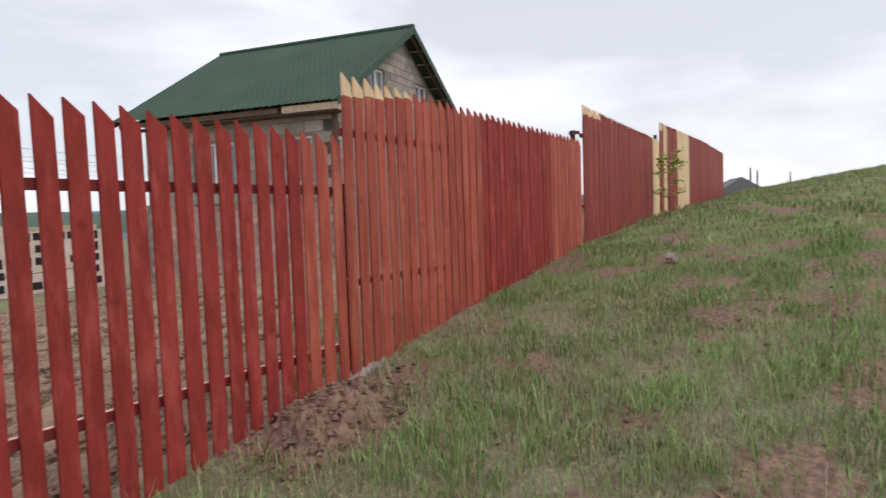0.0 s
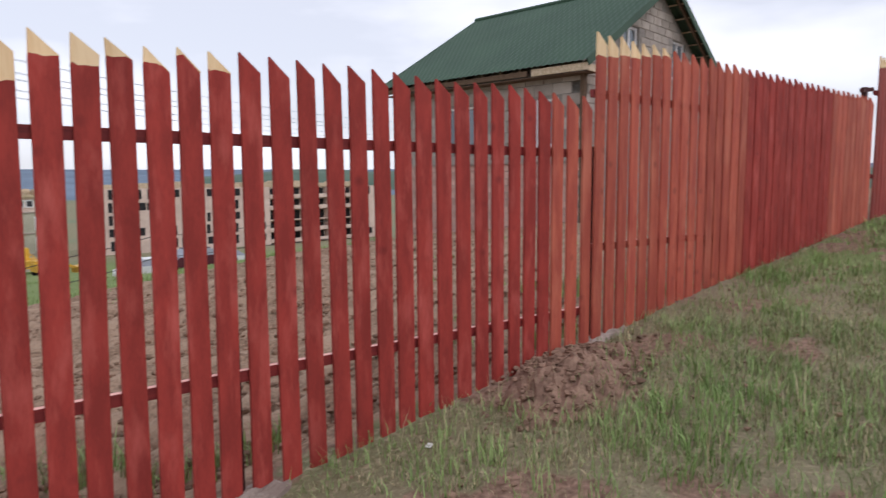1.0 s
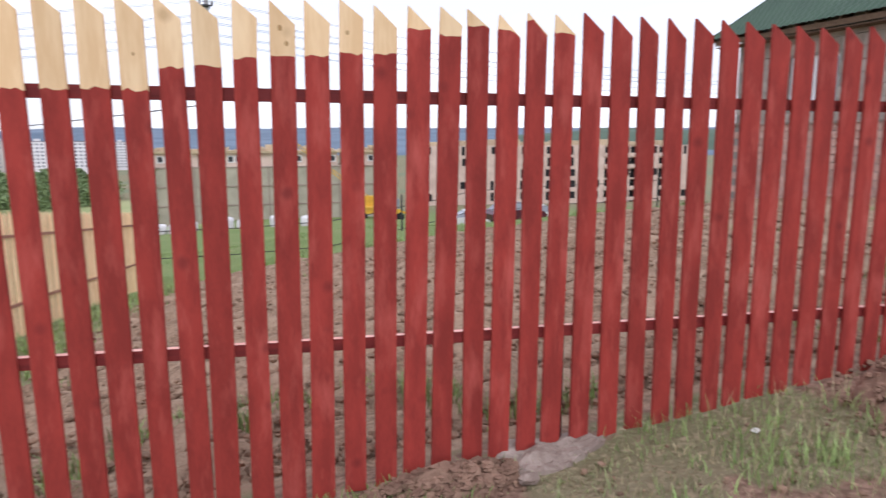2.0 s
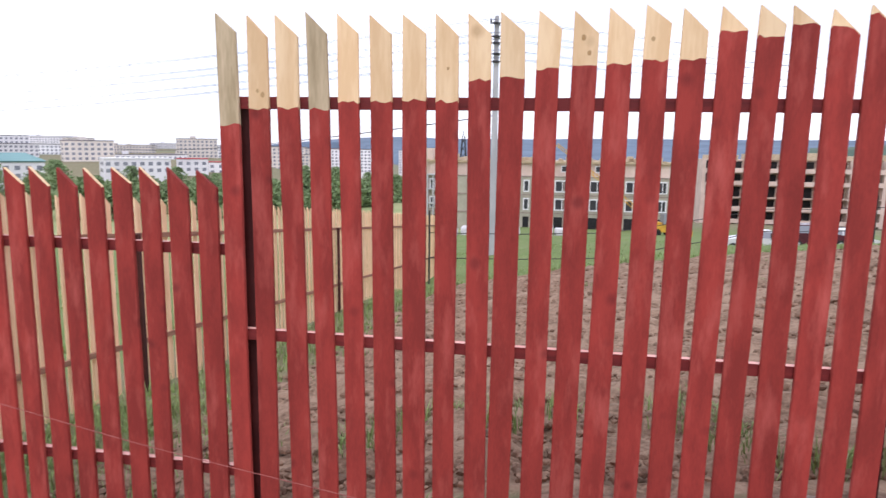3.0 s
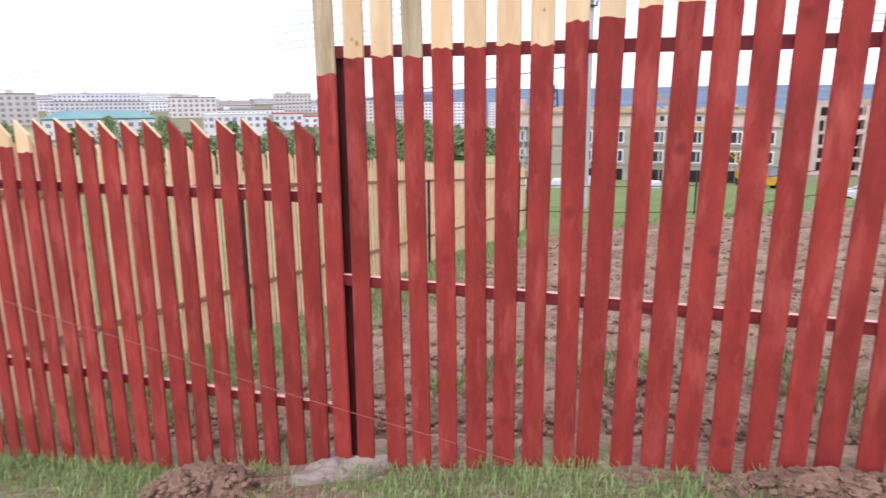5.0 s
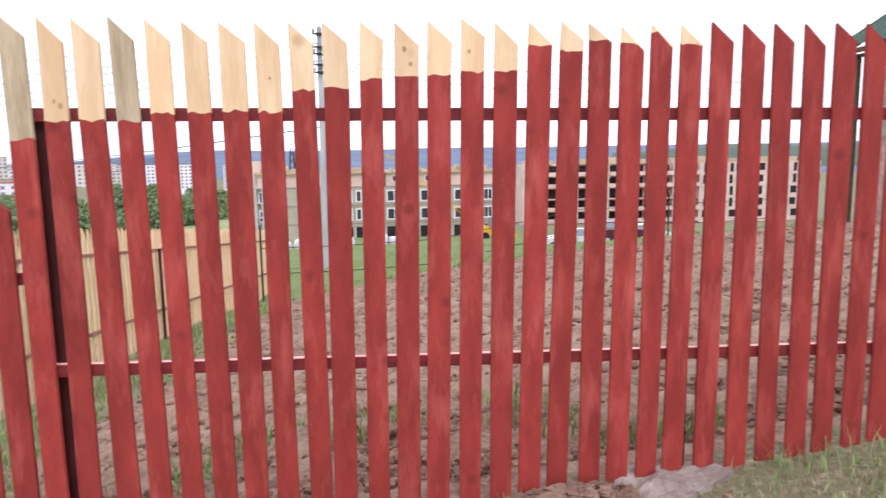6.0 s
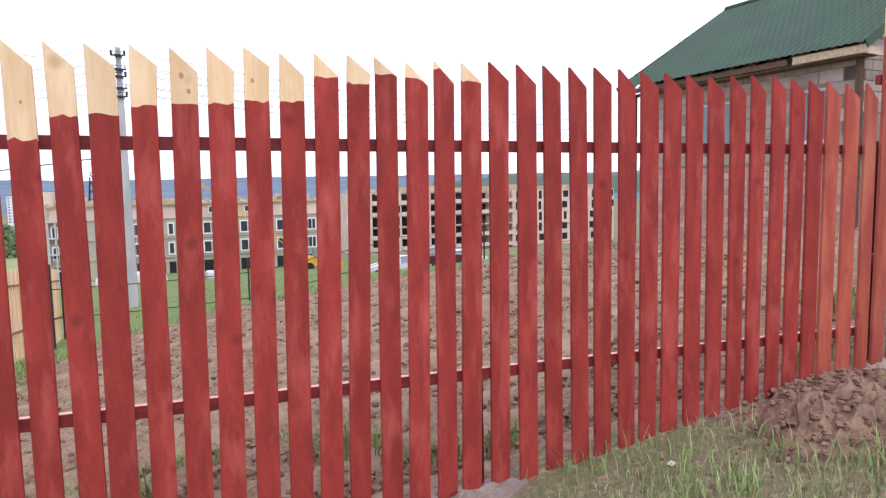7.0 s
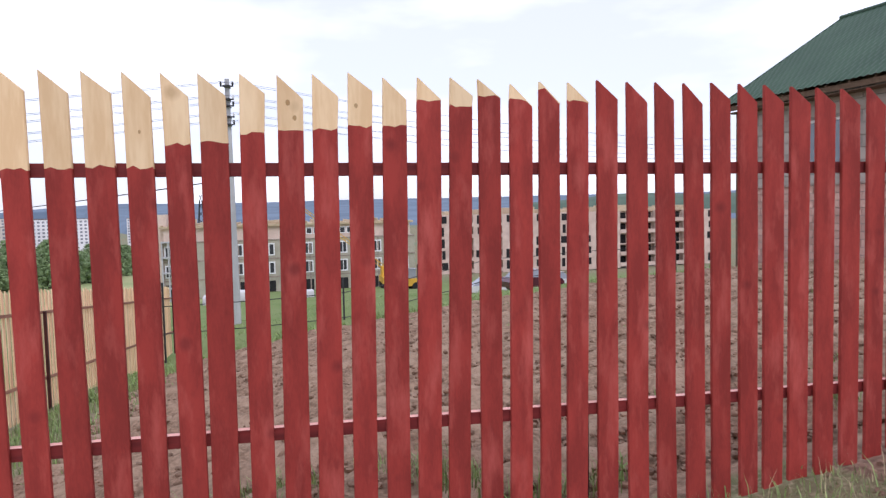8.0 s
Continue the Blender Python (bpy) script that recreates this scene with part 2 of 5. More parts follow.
# ---- mesh helpers ----
class Mesh:
    """Collects boxes, prisms and tubes into one mesh."""

    def __init__(self):
        self.v, self.f, self.m = [], [], []

    def add(self, verts, faces, mat=0):
        o = len(self.v)
        self.v += [tuple(p) for p in verts]
        self.f += [tuple(i + o for i in f) for f in faces]
        self.m += [mat] * len(faces)

    def box(self, x0, y0, z0, x1, y1, z1, mat=0, m=None):
        vs = [Vector((x, y, z)) for z in (z0, z1) for y in (y0, y1) for x in (x0, x1)]
        if m is not None:
            vs = [m @ p for p in vs]
        self.add(vs, [(0, 2, 3, 1), (4, 5, 7, 6), (0, 1, 5, 4), (2, 6, 7, 3), (0, 4, 6, 2), (1, 3, 7, 5)], mat)

    def bar(self, a, b, w, h, mat=0):
        """A square bar from a to b."""
        a, b = Vector(a), Vector(b)
        d = (b - a).normalized()
        s = d.cross(Vector((0, 0, 1)))
        s = s.normalized() if s.length > 1e-4 else Vector((1, 0, 0))
        u = s.cross(d).normalized()
        vs = [p + s * (w / 2 * i) + u * (h / 2 * j) for p in (a, b) for i, j in ((-1, -1), (1, -1), (1, 1), (-1, 1))]
        self.add(vs, [(0, 1, 2, 3), (7, 6, 5, 4), (0, 4, 5, 1), (1, 5, 6, 2), (2, 6, 7, 3), (3, 7, 4, 0)], mat)

    def tube(self, pts, radii, sides=8, mat=0):
        pts = [Vector(p) for p in pts]
        if isinstance(radii, (int, float)):
            radii = [radii] * len(pts)
        vs, fs = [], []
        for k, p in enumerate(pts):
            d = (pts[min(k + 1, len(pts) - 1)] - pts[max(k - 1, 0)]).normalized()
            s = d.cross(Vector((0.13, 0.21, 1)) if abs(d.z) < 0.9 else Vector((1, 0.1, 0))).normalized()
            u = d.cross(s)
            for j in range(sides):
                a = 2 * math.pi * j / sides
                vs.append(p + (s * math.cos(a) + u * math.sin(a)) * radii[k])
        for k in range(len(pts) - 1):
            for j in range(sides):
                i, i2 = k * sides + j, k * sides + (j + 1) % sides
                fs.append((i, i2, i2 + sides, i + sides))
        fs.append(tuple(range(sides))[::-1])
        fs.append(tuple(range(len(vs) - sides, len(vs))))
        self.add(vs, fs, mat)

    def blob(self, c, r, seed, rings=5, segs=8, rough=0.25, mat=0):
        """A lumpy closed lump."""
        rnd = random.Random(seed)
        vs = [(c[0], c[1], c[2] - r[2])]
        for i in range(1, rings):
            t = math.pi * i / rings
            for j in range(segs):
                a = 2 * math.pi * (j + 0.5 * (i % 2)) / segs
                k = 1 + rnd.uniform(-rough, rough)
                vs.append((c[0] + r[0] * k * math.sin(t) * math.cos(a), c[1] + r[1] * k * math.sin(t) * math.sin(a), c[2] - r[2] * k * math.cos(t)))
        vs.append((c[0], c[1], c[2] + r[2]))
        fs = [(0, 1 + (j + 1) % segs, 1 + j) for j in range(segs)]
        for i in range(rings - 2):
            for j in range(segs):
                a, b = 1 + i * segs + j, 1 + i * segs + (j + 1) % segs
                fs.append((a, b, b + segs, a + segs))
        e, o = len(vs) - 1, 1 + (rings - 2) * segs
        fs += [(o + j, o + (j + 1) % segs, e) for j in range(segs)]
        self.add(vs, fs, mat)

    def data(self, name, mats, smooth=False):
        me = bpy.data.meshes.new(name)
        me.from_pydata(self.v, [], self.f)
        for mt in mats:
            me.materials.append(mt)
        me.polygons.foreach_set("material_index", self.m)
        if smooth:
            me.polygons.foreach_set("use_smooth", [True] * len(self.f))
        me.update()
        return me


def weld(me):
    """Joins the coincident corners of abutting pieces of one wall."""
    bm = bmesh.new()
    bm.from_mesh(me)
    bmesh.ops.remove_doubles(bm, verts=bm.verts, dist=0.002)
    bm.to_mesh(me)
    bm.free()
    return me


def part(name, mesh, mats, parent=None, label="", smooth=False, m=None):
    """One mesh object, under a thing or a part when one is given."""
    mats = mats if isinstance(mats, (list, tuple)) else [mats]
    ob = new(name, mesh.data(name, mats, smooth) if isinstance(mesh, Mesh) else mesh)
    if parent is not None:
        ob.parent = parent
    if m is not None:
        ob.matrix_basis = m
    return tagged(ob, label)


def thing(name, at, label, category, group="", kind="", rz=0):
    ob = new(name)
    ob.empty_display_size = 0.2
    ob.matrix_basis = pose(*at, 0, 0, rz)
    return tagged(ob, label, category, group, kind)


# ---- ground ----
GX = [-4000, -60, -25, -12, -8, -5.9, -4.7, -4, -3, -2.4, -1.4, -0.5, 0.1, 1, 2, 2.8, 4.2, 5.3, 6.1, 8.4, 13, 23.6, 29, 36, 60, 4000]
GZ = [-3.4, -3.4, -2.0, -1.05, -0.78, -0.65, -0.54, -0.46, -0.26, -0.17, 0.01, 0.10, 0.16, 0.29, 0.43, 0.50, 0.70, 0.81, 0.89, 1.15, 1.42, 1.79, 1.98, 1.7, 0.0, -2.0]
HY = [0, 3.3, 5.25, 9.3, 13, 20, 30, 45, 110, 160, 300, 700, 5000]
HZ = [0, -0.4, -0.72, -1.10, -1.5, -2.55, -3.0, -5.1, -10.5, -14.0, -17.7, -27.5, -45]
CX = [-60, -6, 0, 10, 29, 60]
CZ = [0.0, 0.02, 0.05, 0.10, 0.17, 0.17]


def smooth01(v, a, b):
    t = min(1.0, max(0.0, (v - a) / (b - a)))
    return t * t * (3 - 2 * t)


def ground_z(x, y):
    """Height of the smooth ground, without its small lumps."""
    z = np.interp(x, GX, GZ)
    if y >= 0:
        z = z + (min(z, -0.8) - z) * np.interp(y, [25, 60], [0, 1])
        f = np.interp(x, [-6, 0], [1.0, 0.92])
        f = f + (1 - f) * np.interp(y, [22, 45], [0, 1])
        z = z - 0.8 * np.interp(x, [2, 8], [0, 1]) * np.interp(y, [19, 29, 42, 60], [0, 1, 0.1, 0])
        z = z + np.interp(y, HY, HZ) * f
        d = math.hypot(x + 1.25, y + 2.97)
        if d > 240:
            # the far slope on which the town stands
            side = smooth01(math.degrees(math.atan2(-x - 1.25, y + 2.97)), 20, 27) * smooth01(d, 240, 420)
            z += side * (1.7 + d * np.interp(d, [300, 500, 750, 1150, 2000, 4000], [-0.040, -0.020, -0.011, -0.004, -0.004, -0.01]) - z)
        return float(z)
    return float(z + np.interp(x, CX, CZ) * 12 * math.tanh(-y / 12))


def soil_at(x, y):
    """How far the ground is dug-over soil."""
    edge = 18.6 + 1.0 * noise.noise((x * 0.25, 3.1, 0)) - 0.12 * max(0, x)
    s = smooth01(y, 0.06, 0.35) * (1 - smooth01(y, edge - 0.8, edge + 0.8)) * smooth01(x, -5.2, -4.0 + 0.6 * noise.noise((y * 0.4, 9, 0)))
    return s * (1 - smooth01(x, 24, 26))


def road_at(x, y):
    """How far the ground is the trodden dirt track past the fence's lower corner."""
    q = 0.6 * x + 0.8 * y + 0.35 * noise.noise((x * 0.3, y * 0.3, 1.7))
    return 1 - smooth01(abs(q + 4.75), 0.95, 1.6)


def bare_at(x, y):
    """Bare, trampled patches in the grass before the fence."""
    n = noise.fractal((x * 1.35, y * 1.35, 0.3), 0.8, 2.1, 4)
    n += 0.32 * smooth01(y, -1.4, -0.4) * (1 - smooth01(x, 2.2, 3.6)) * smooth01(x, -1.5, 0.0)
    return smooth01(n, 0.02, 0.36)


def axis(lo, hi, step, end_lo, end_hi):
    mid = list(np.arange(lo, hi + step / 2, step))
    a, d = [], step
    p = lo
    while p > end_lo:
        d *= 1.16
        p -= d
        a.append(p)
    b, d, p = [], step, hi
    while p < end_hi:
        d *= 1.16
        p += d
        b.append(p)
    return a[::-1] + mid + b


def build_ground():
    xs, ys = axis(-11, 15, 0.12, -4000, 4000), axis(-6, 21, 0.12, -200, 4600)
    vs, soil, road, bare, fresh, pale = [], [], [], [], [], []
    for y in ys:
        for x in xs:
            z = ground_z(x, y)
            so = rd = ba = 0.0
            if -60 < x < 45 and -30 < y < 60:
                so = soil_at(x, y)
                rd = road_at(x, y)
                ba = bare_at(x, y) if y < 0.6 else 0.0
                z += 0.035 * smooth01(abs(y), 0.05, 0.9) * noise.fractal((x * 0.9, y * 0.9, 0), 1, 2, 3)
                if so > 0.02:
                    z += so * (0.085 * noise.fractal((x * 2.3, y * 2.3, 5), 0.7, 2.1, 4) + 0.045 * math.sin(y * 8.5 + 1.2 * noise.noise((x * 0.5, y * 0.5, 2))))
                if rd > 0.02:
                    q = 0.6 * x + 0.8 * y
                    z += rd * (-0.05 + 0.045 * math.sin(q * 7.5 + 1.5 * noise.noise((x * 0.4, y * 0.4, 6))) + 0.05 * noise.fractal((q * 2.4, (0.8 * x - 0.6 * y) * 0.5, 8), 0.8, 2.1, 4))
                elif so < 0.5:
                    z += 0.02 * noise.noise((x * 4, y * 4, 4))
            elif y > 60 or x < -60:
                z += 0.6 * noise.noise((x * 0.02, y * 0.02, 0))
            vs.append((x, y, z))
            soil.append(so)
            road.append(rd)
            bare.append(ba)
            fresh.append(max(smooth01(-x, 5.5, 9.5), smooth01(y, 15, 18), 0.75 * smooth01(x, 2.5, 7) * (1 - smooth01(y, -0.3, 0.3))) * (1 - 0.75 * smooth01(math.hypot(x, y), 60, 160)))
            pale.append(smooth01(y, 48, 95) * smooth01(-x, 0, 25) * (1 - smooth01(y, 200, 300)))
    w = len(xs)
    fs = [(j * w + i, j * w + i + 1, (j + 1) * w + i + 1, (j + 1) * w + i) for j in range(len(ys) - 1) for i in range(w - 1)]
    me = bpy.data.meshes.new("ground")
    me.from_pydata(vs, [], fs)
    for name, values in (("soil", soil), ("track", road), ("bare", bare), ("fresh", fresh), ("pale", pale)):
        me.attributes.new(name, "FLOAT", "POINT").data.foreach_set("value", values)
    me.polygons.foreach_set("use_smooth", [True] * len(fs))
    me.update()
    return me


def ground_material():
    m = bpy.data.materials.new("meadow_soil_and_track")
    m.use_nodes = True
    n, l = m.node_tree.nodes, m.node_tree.links
    b = n["Principled BSDF"]
    b.inputs["Roughness"].default_value = 0.95
    b.inputs["Specular IOR Level"].default_value = 0.15
    co = n.new("ShaderNodeTexCoord")

    def tex(scale, detail=6):
        t = n.new("ShaderNodeTexNoise")
        t.inputs["Scale"].default_value, t.inputs["Detail"].default_value = scale, detail
        l.new(co.outputs["Object"], t.inputs["Vector"])
        return t.outputs["Fac"]

    def ramp(fac, lo, hi):
        r = n.new("ShaderNodeMapRange")
        r.inputs["From Min"].default_value, r.inputs["From Max"].default_value = lo, hi
        l.new(fac, r.inputs["Value"])
        return r.outputs["Result"]

    def mix(fac, c1, c2):
        x = n.new("ShaderNodeMixRGB")
        l.new(fac, x.inputs["Fac"])
        for c, s in ((c1, "Color1"), (c2, "Color2")):
            if isinstance(c, tuple):
                x.inputs[s].default_value = (*c, 1)
            else:
                l.new(c, x.inputs[s])
        return x.outputs["Color"]

    def attr(name):
        a = n.new("ShaderNodeAttribute")
        a.attribute_name = name
        return a.outputs["Fac"]

    def edge(fac, wobble, amount, lo=0.35, hi=0.65):
        a = n.new("ShaderNodeMath")
        a.operation = "MULTIPLY_ADD"
        a.inputs[1].default_value = amount
        l.new(wobble, a.inputs[0])
        l.new(fac, a.inputs[2])
        return ramp(a.outputs[0], lo + amount / 2, hi + amount / 2)

    big, mid, fine = tex(0.35), tex(3.0), tex(26.0, 8)
    far = tex(0.012, 5)
    grass = mix(ramp(mid, 0.35, 0.65), (0.215, 0.200, 0.115), (0.145, 0.155, 0.072))
    grass = mix(ramp(big, 0.4, 0.68), grass, (0.245, 0.205, 0.135))
    grass = mix(ramp(fine, 0.5, 0.72), grass, (0.36, 0.300, 0.195))
    grass = mix(ramp(far, 0.52, 0.62), grass, (0.18, 0.205, 0.125))
    lushg = mix(ramp(big, 0.35, 0.65), (0.150, 0.215, 0.072), (0.200, 0.245, 0.098))
    grass = mix(edge(attr("fresh"), mid, 0.5), grass, lushg)
    grass = mix(edge(attr("pale"), mid, 0.3), grass, mix(ramp(tex(0.05), 0.4, 0.6), (0.36, 0.37, 0.185), (0.29, 0.335, 0.15)))
    earth = mix(ramp(fine, 0.35, 0.65), (0.330, 0.220, 0.150), (0.155, 0.098, 0.066))
    earth = mix(ramp(mid, 0.42, 0.7), earth, (0.39, 0.275, 0.195))
    dirt = mix(ramp(mid, 0.35, 0.65), (0.46, 0.335, 0.255), (0.31, 0.215, 0.16))
    dirt = mix(ramp(fine, 0.5, 0.75), dirt, (0.23, 0.16, 0.12))
    rut_map = n.new("ShaderNodeMapping")
    rut_map.inputs["Rotation"].default_value = (0, 0, radians(36.9))
    rut_map.inputs["Scale"].default_value = (0.22, 2.2, 1)
    l.new(co.outputs["Object"], rut_map.inputs["Vector"])
    ruts = n.new("ShaderNodeTexNoise")
    ruts.inputs["Scale"].default_value, ruts.inputs["Detail"].default_value = 1.0, 5
    l.new(rut_map.outputs["Vector"], ruts.inputs["Vector"])
    dirt = mix(ramp(ruts.outputs["Fac"], 0.50, 0.68), dirt, (0.150, 0.098, 0.074))
    base = mix(edge(attr("bare"), fine, 0.6), grass, mix(ramp(fine, 0.35, 0.65), (0.330, 0.215, 0.160), (0.170, 0.108, 0.078)))
    base = mix(edge(attr("soil"), mid, 0.5), base, earth)
    base = mix(edge(attr("track"), mid, 0.5), base, dirt)
    l.new(base, b.inputs["Base Color"])
    bp = n.new("ShaderNodeBump")
    bp.inputs["Strength"].default_value, bp.inputs["Distance"].default_value = 0.8, 0.035
    l.new(fine, bp.inputs["Height"])
    l.new(bp.outputs["Normal"], b.inputs["Normal"])
    return m


ground_mesh = build_ground()
ground_mesh.materials.append(ground_material())
tagged(new("ground", ground_mesh), "sloping ground of meadow grass, dug soil and dirt track", "ground", kind="structure")


# ---- picket fences ----
def picket(w, th, height, slant, paint, rnd, cut_bare, lean=0.0, sunlit_edges=False):
    """A sawn picket with chamfered edges and a slanted top. Above the height `paint` it is unpainted, with a ragged brushed edge.
    Material 0 is the paint, 1 the bare wood, 2 a knot."""
    c = 0.003
    xs = [-w / 2 + c, -w / 4, 0.0, w / 4, w / 2 - c]
    ring = [(x, -th / 2) for x in xs] + [(w / 2, -th / 2 + c), (w / 2, th / 2 - c)] + [(x, th / 2) for x in xs[::-1]] + [(-w / 2, th / 2 - c), (-w / 2, -th / 2 + c)]
    top = [height - slant * (x + w / 2) / w for x, _ in ring]
    split = paint is not None and paint < height - 0.02
    levels = [0.0, height * 0.3, height * 0.62]
    rows = [[z] * len(ring) for z in levels]
    if split:
        rows = [r for r in rows if r[0] < paint - 0.12]
        ragged = [min(paint + rnd.uniform(-0.008, 0.008), t - 0.004) for t in top]
        rows.append(ragged)
        n_paint = len(rows) - 1
    else:
        rows = [r for r in rows if r[0] < height - slant - 0.05]
        n_paint = len(rows)
    rows.append(top)
    mesh = Mesh()
    vs = []
    for k, r in enumerate(rows):
        dx, sc = rnd.uniform(-0.003, 0.003), 1 + rnd.uniform(-0.025, 0.025)
        for (x, y), z in zip(ring, r):
            vs.append((x * sc + dx + lean * z, y, z))
    nr = len(ring)
    o = len(mesh.v)
    mesh.v += vs
    for k in range(len(rows) - 1):
        for j in range(nr):
            a, b = o + k * nr + j, o + k * nr + (j + 1) % nr
            mesh.f.append((a, b, b + nr, a + nr))
            # sun on the side edges is put in as a paler wood colour
            mesh.m.append(1 if k >= n_paint or (sunlit_edges and j in (4, 5, 6, 11, 12, 13)) else 0)
    mesh.f.append(tuple(o + j for j in range(nr))[::-1])
    mesh.m.append(0)
    mesh.f.append(tuple(o + (len(rows) - 1) * nr + j for j in range(nr)))
    mesh.m.append(1 if (split or cut_bare) else 0)
    if split and rnd.random() < 0.55 and height - slant - paint > 0.07:
        for _ in range(rnd.choice((1, 1, 2))):
            kx, kz, r = rnd.uniform(-0.03, 0.03), rnd.uniform(paint + 0.03, height - slant), rnd.uniform(0.005, 0.011)
            pts = [(kx + lean * kz + r * math.cos(a) * rnd.uniform(0.8, 1.1), -th / 2 - 0.0012, kz + 1.35 * r * math.sin(a)) for a in np.linspace(0, 2 * math.pi, 9)[:-1]]
            mesh.add(pts, [tuple(range(8))], 2)
    return mesh


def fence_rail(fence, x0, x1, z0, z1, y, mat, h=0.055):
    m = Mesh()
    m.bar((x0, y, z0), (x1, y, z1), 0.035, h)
    # top face takes the paler colour: wear plus painted-in sky light
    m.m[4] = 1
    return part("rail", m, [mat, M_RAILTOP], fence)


RND = random.Random(4)
FENCE_GROUP = "stepped panels of the picket fence"


def run_of_pickets(fence, xs, top, mat, paints=None, cut_bare=(), bare=(), aged=(), w=0.103, y=0.0, gap=0.05, leans=None):
    """Pickets at the given places, each cut to reach down to the ground. mat may be a list, one a picket."""
    for k, x in enumerate(xs):
        zb = ground_z(x, y) + gap * RND.uniform(-0.4, 0.5) - 0.015
        zt = top[k] if isinstance(top, list) else top(x) + RND.uniform(-0.008, 0.008)
        lean = leans[k] / 1000 if leans else RND.uniform(-0.004, 0.004)
        pm = None if paints is None or paints[k] is None else paints[k] - zb
        mt = mat[k] if isinstance(mat, list) else mat
        if k in bare:
            mt, pm = M_BARE, None
        mesh = picket((w[k] if isinstance(w, list) else w) * RND.uniform(0.93, 1.05), 0.022, zt - zb, 0.092 * RND.uniform(0.85, 1.1), pm, RND, k in cut_bare, lean)
        part("picket", mesh, [mt, M_AGED if k in aged else M_BARE, M_KNOT], fence, m=pose(x - lean * (zt - zb), y - 0.011, zb, RND.uniform(-0.15, 0.15), 0, RND.uniform(-1.2, 1.2)))


def steel_post(fence, x, y, z0, z1, s=0.06, label="dark brown square steel post"):
    m = Mesh()
    m.box(x - s / 2, y - s / 2, z0, x + s / 2, y + s / 2, z1)
    m.box(x - s / 2 - 0.003, y - s / 2 - 0.003, z1, x + s / 2 + 0.003, y + s / 2 + 0.003, z1 + 0.006)
    return part("post", m, M_STEEL, fence, label)


P = 0.145
RAIL_Y = 0.022
OFF = [-12, -5, -10, -10, -11, -7, 3, 4, 0, 1, 9, 15, 16, 16, 18, 23, 22, 2, 6, -3, -11, -15, -12, -21, -12, -7, -5, -11, -9, -9, -4, -3, 5, 9, 6, -2, -12, 0, 15]
LEAN = [-2, 2, -11, -10, -9, -8, -1, -2, -7, 8, 7, 13, 16, 14, 14, 21, 24, 8, 14, 11, 14, 7, 0, -7, -9, -2, -5, -4, -3, -6, -7, -7, 0, 0, 0, 0, 0, 0, 0]      # sideways lean of each picket, thousandths
TOP = [27, 15, 13, 22, 10, 5, 3, 3, 1, 1, 4, 2, 8, 17, -2, 2, 4, -2, -18, -6, -9, 5, -1, -2, -1, 3, 1, -3, -9, -12, -15, -7, 2, 6, -4, -13, -13, -19, -11]      # height of each tip, mm from 2.29

# long middle panel
fence = thing("picket_fence", (0, 0, 0), "dark red picket fence panel with unpainted slanted tips", "fence", FENCE_GROUP)
xs = [i * P + OFF[i + 20] / 1000 for i in range(-20, 19)]
PAINT = [-0.11, -0.04, -0.035, -0.04, -0.01, -0.005, 0.0, -0.005, 0.085, 0.093, 0.128, 0.14, 0.145, 0.16, 0.16, 0.27, 0.25, 0.29, 0.28, 0.33, 0.28]
paints = [1.922 + z for z in PAINT] + [None] * 18
run_of_pickets(fence, xs, [2.29 + z / 1000 for z in TOP], [M_RED] * 36 + [M_ORANGE] * 3, paints, aged=(0, 3), leans=LEAN)
fence_rail(fence, -2.93, 2.70, 1.915, 1.880, RAIL_Y, M_RAIL)
fence_rail(fence, -2.93, 2.70, 0.797, 0.742, RAIL_Y, M_RAIL)
for x in (-2.87, 0.02, 2.79):
    steel_post(fence, x, 0.075, ground_z(x, 0) - 0.3, 1.93)

# lower panel down to the corner
fence = thing("picket_fence", (0, 0, 0), "dark red picket fence panel ending at the dirt track", "fence", FENCE_GROUP)
xs = [-3.041 - k * 0.1512 for k in range(20)]
paints = [None] * 12 + [1.9 - 0.47 + RND.uniform(-0.02, 0.03) for _ in range(8)]
run_of_pickets(fence, xs, lambda x: 1.601, M_RED, paints, cut_bare=(2, 3, 4, 6, 7, 8, 9, 10, 11))
fence_rail(fence, -5.98, -2.95, 1.218, 1.215, RAIL_Y, M_RAIL)
fence_rail(fence, -5.98, -2.95, 0.072, 0.066, RAIL_Y, M_RAIL)
steel_post(fence, -5.98, 0.075, ground_z(-5.98, 0) - 0.3, 1.25)
steel_post(fence, -4.49, 0.075, ground_z(-4.49, 0) - 0.3, 1.2)

# orange-red panel
fence = thing("picket_fence", (0, 0, 0), "orange-red picket fence panel with bare tips", "fence", FENCE_GROUP)
xs = [2.772 + k * 0.143 for k in range(39)]
mats = [M_ORANGE] * 16 + [M_RED] * 14 + [M_ORANGE] * 9
run_of_pickets(fence, xs, lambda x: 2.735 - 0.012 * (x - 2.7), mats, [2.57, 2.58, 2.6, 2.6, 2.63, 2.65, 2.66] + [None] * 32, w=[0.108] * 14 + [0.128] * 25)
fence_rail(fence, 2.72, 8.35, 2.312, 2.25, RAIL_Y, M_RAIL)
fence_rail(fence, 2.72, 8.35, 1.20, 1.14, RAIL_Y, M_RAIL)
steel_post(fence, 4.42, 0.075, ground_z(4.3, 0) - 0.3, 2.42)
steel_post(fence, 8.22, 0.075, ground_z(8.2, 0) - 0.3, 2.80)
m = Mesh()
m.bar((8.12, 0.075, 2.76), (8.47, 0.075, 2.80), 0.05, 0.05)
part("arm", m, M_STEEL, fence, "dark steel arm")

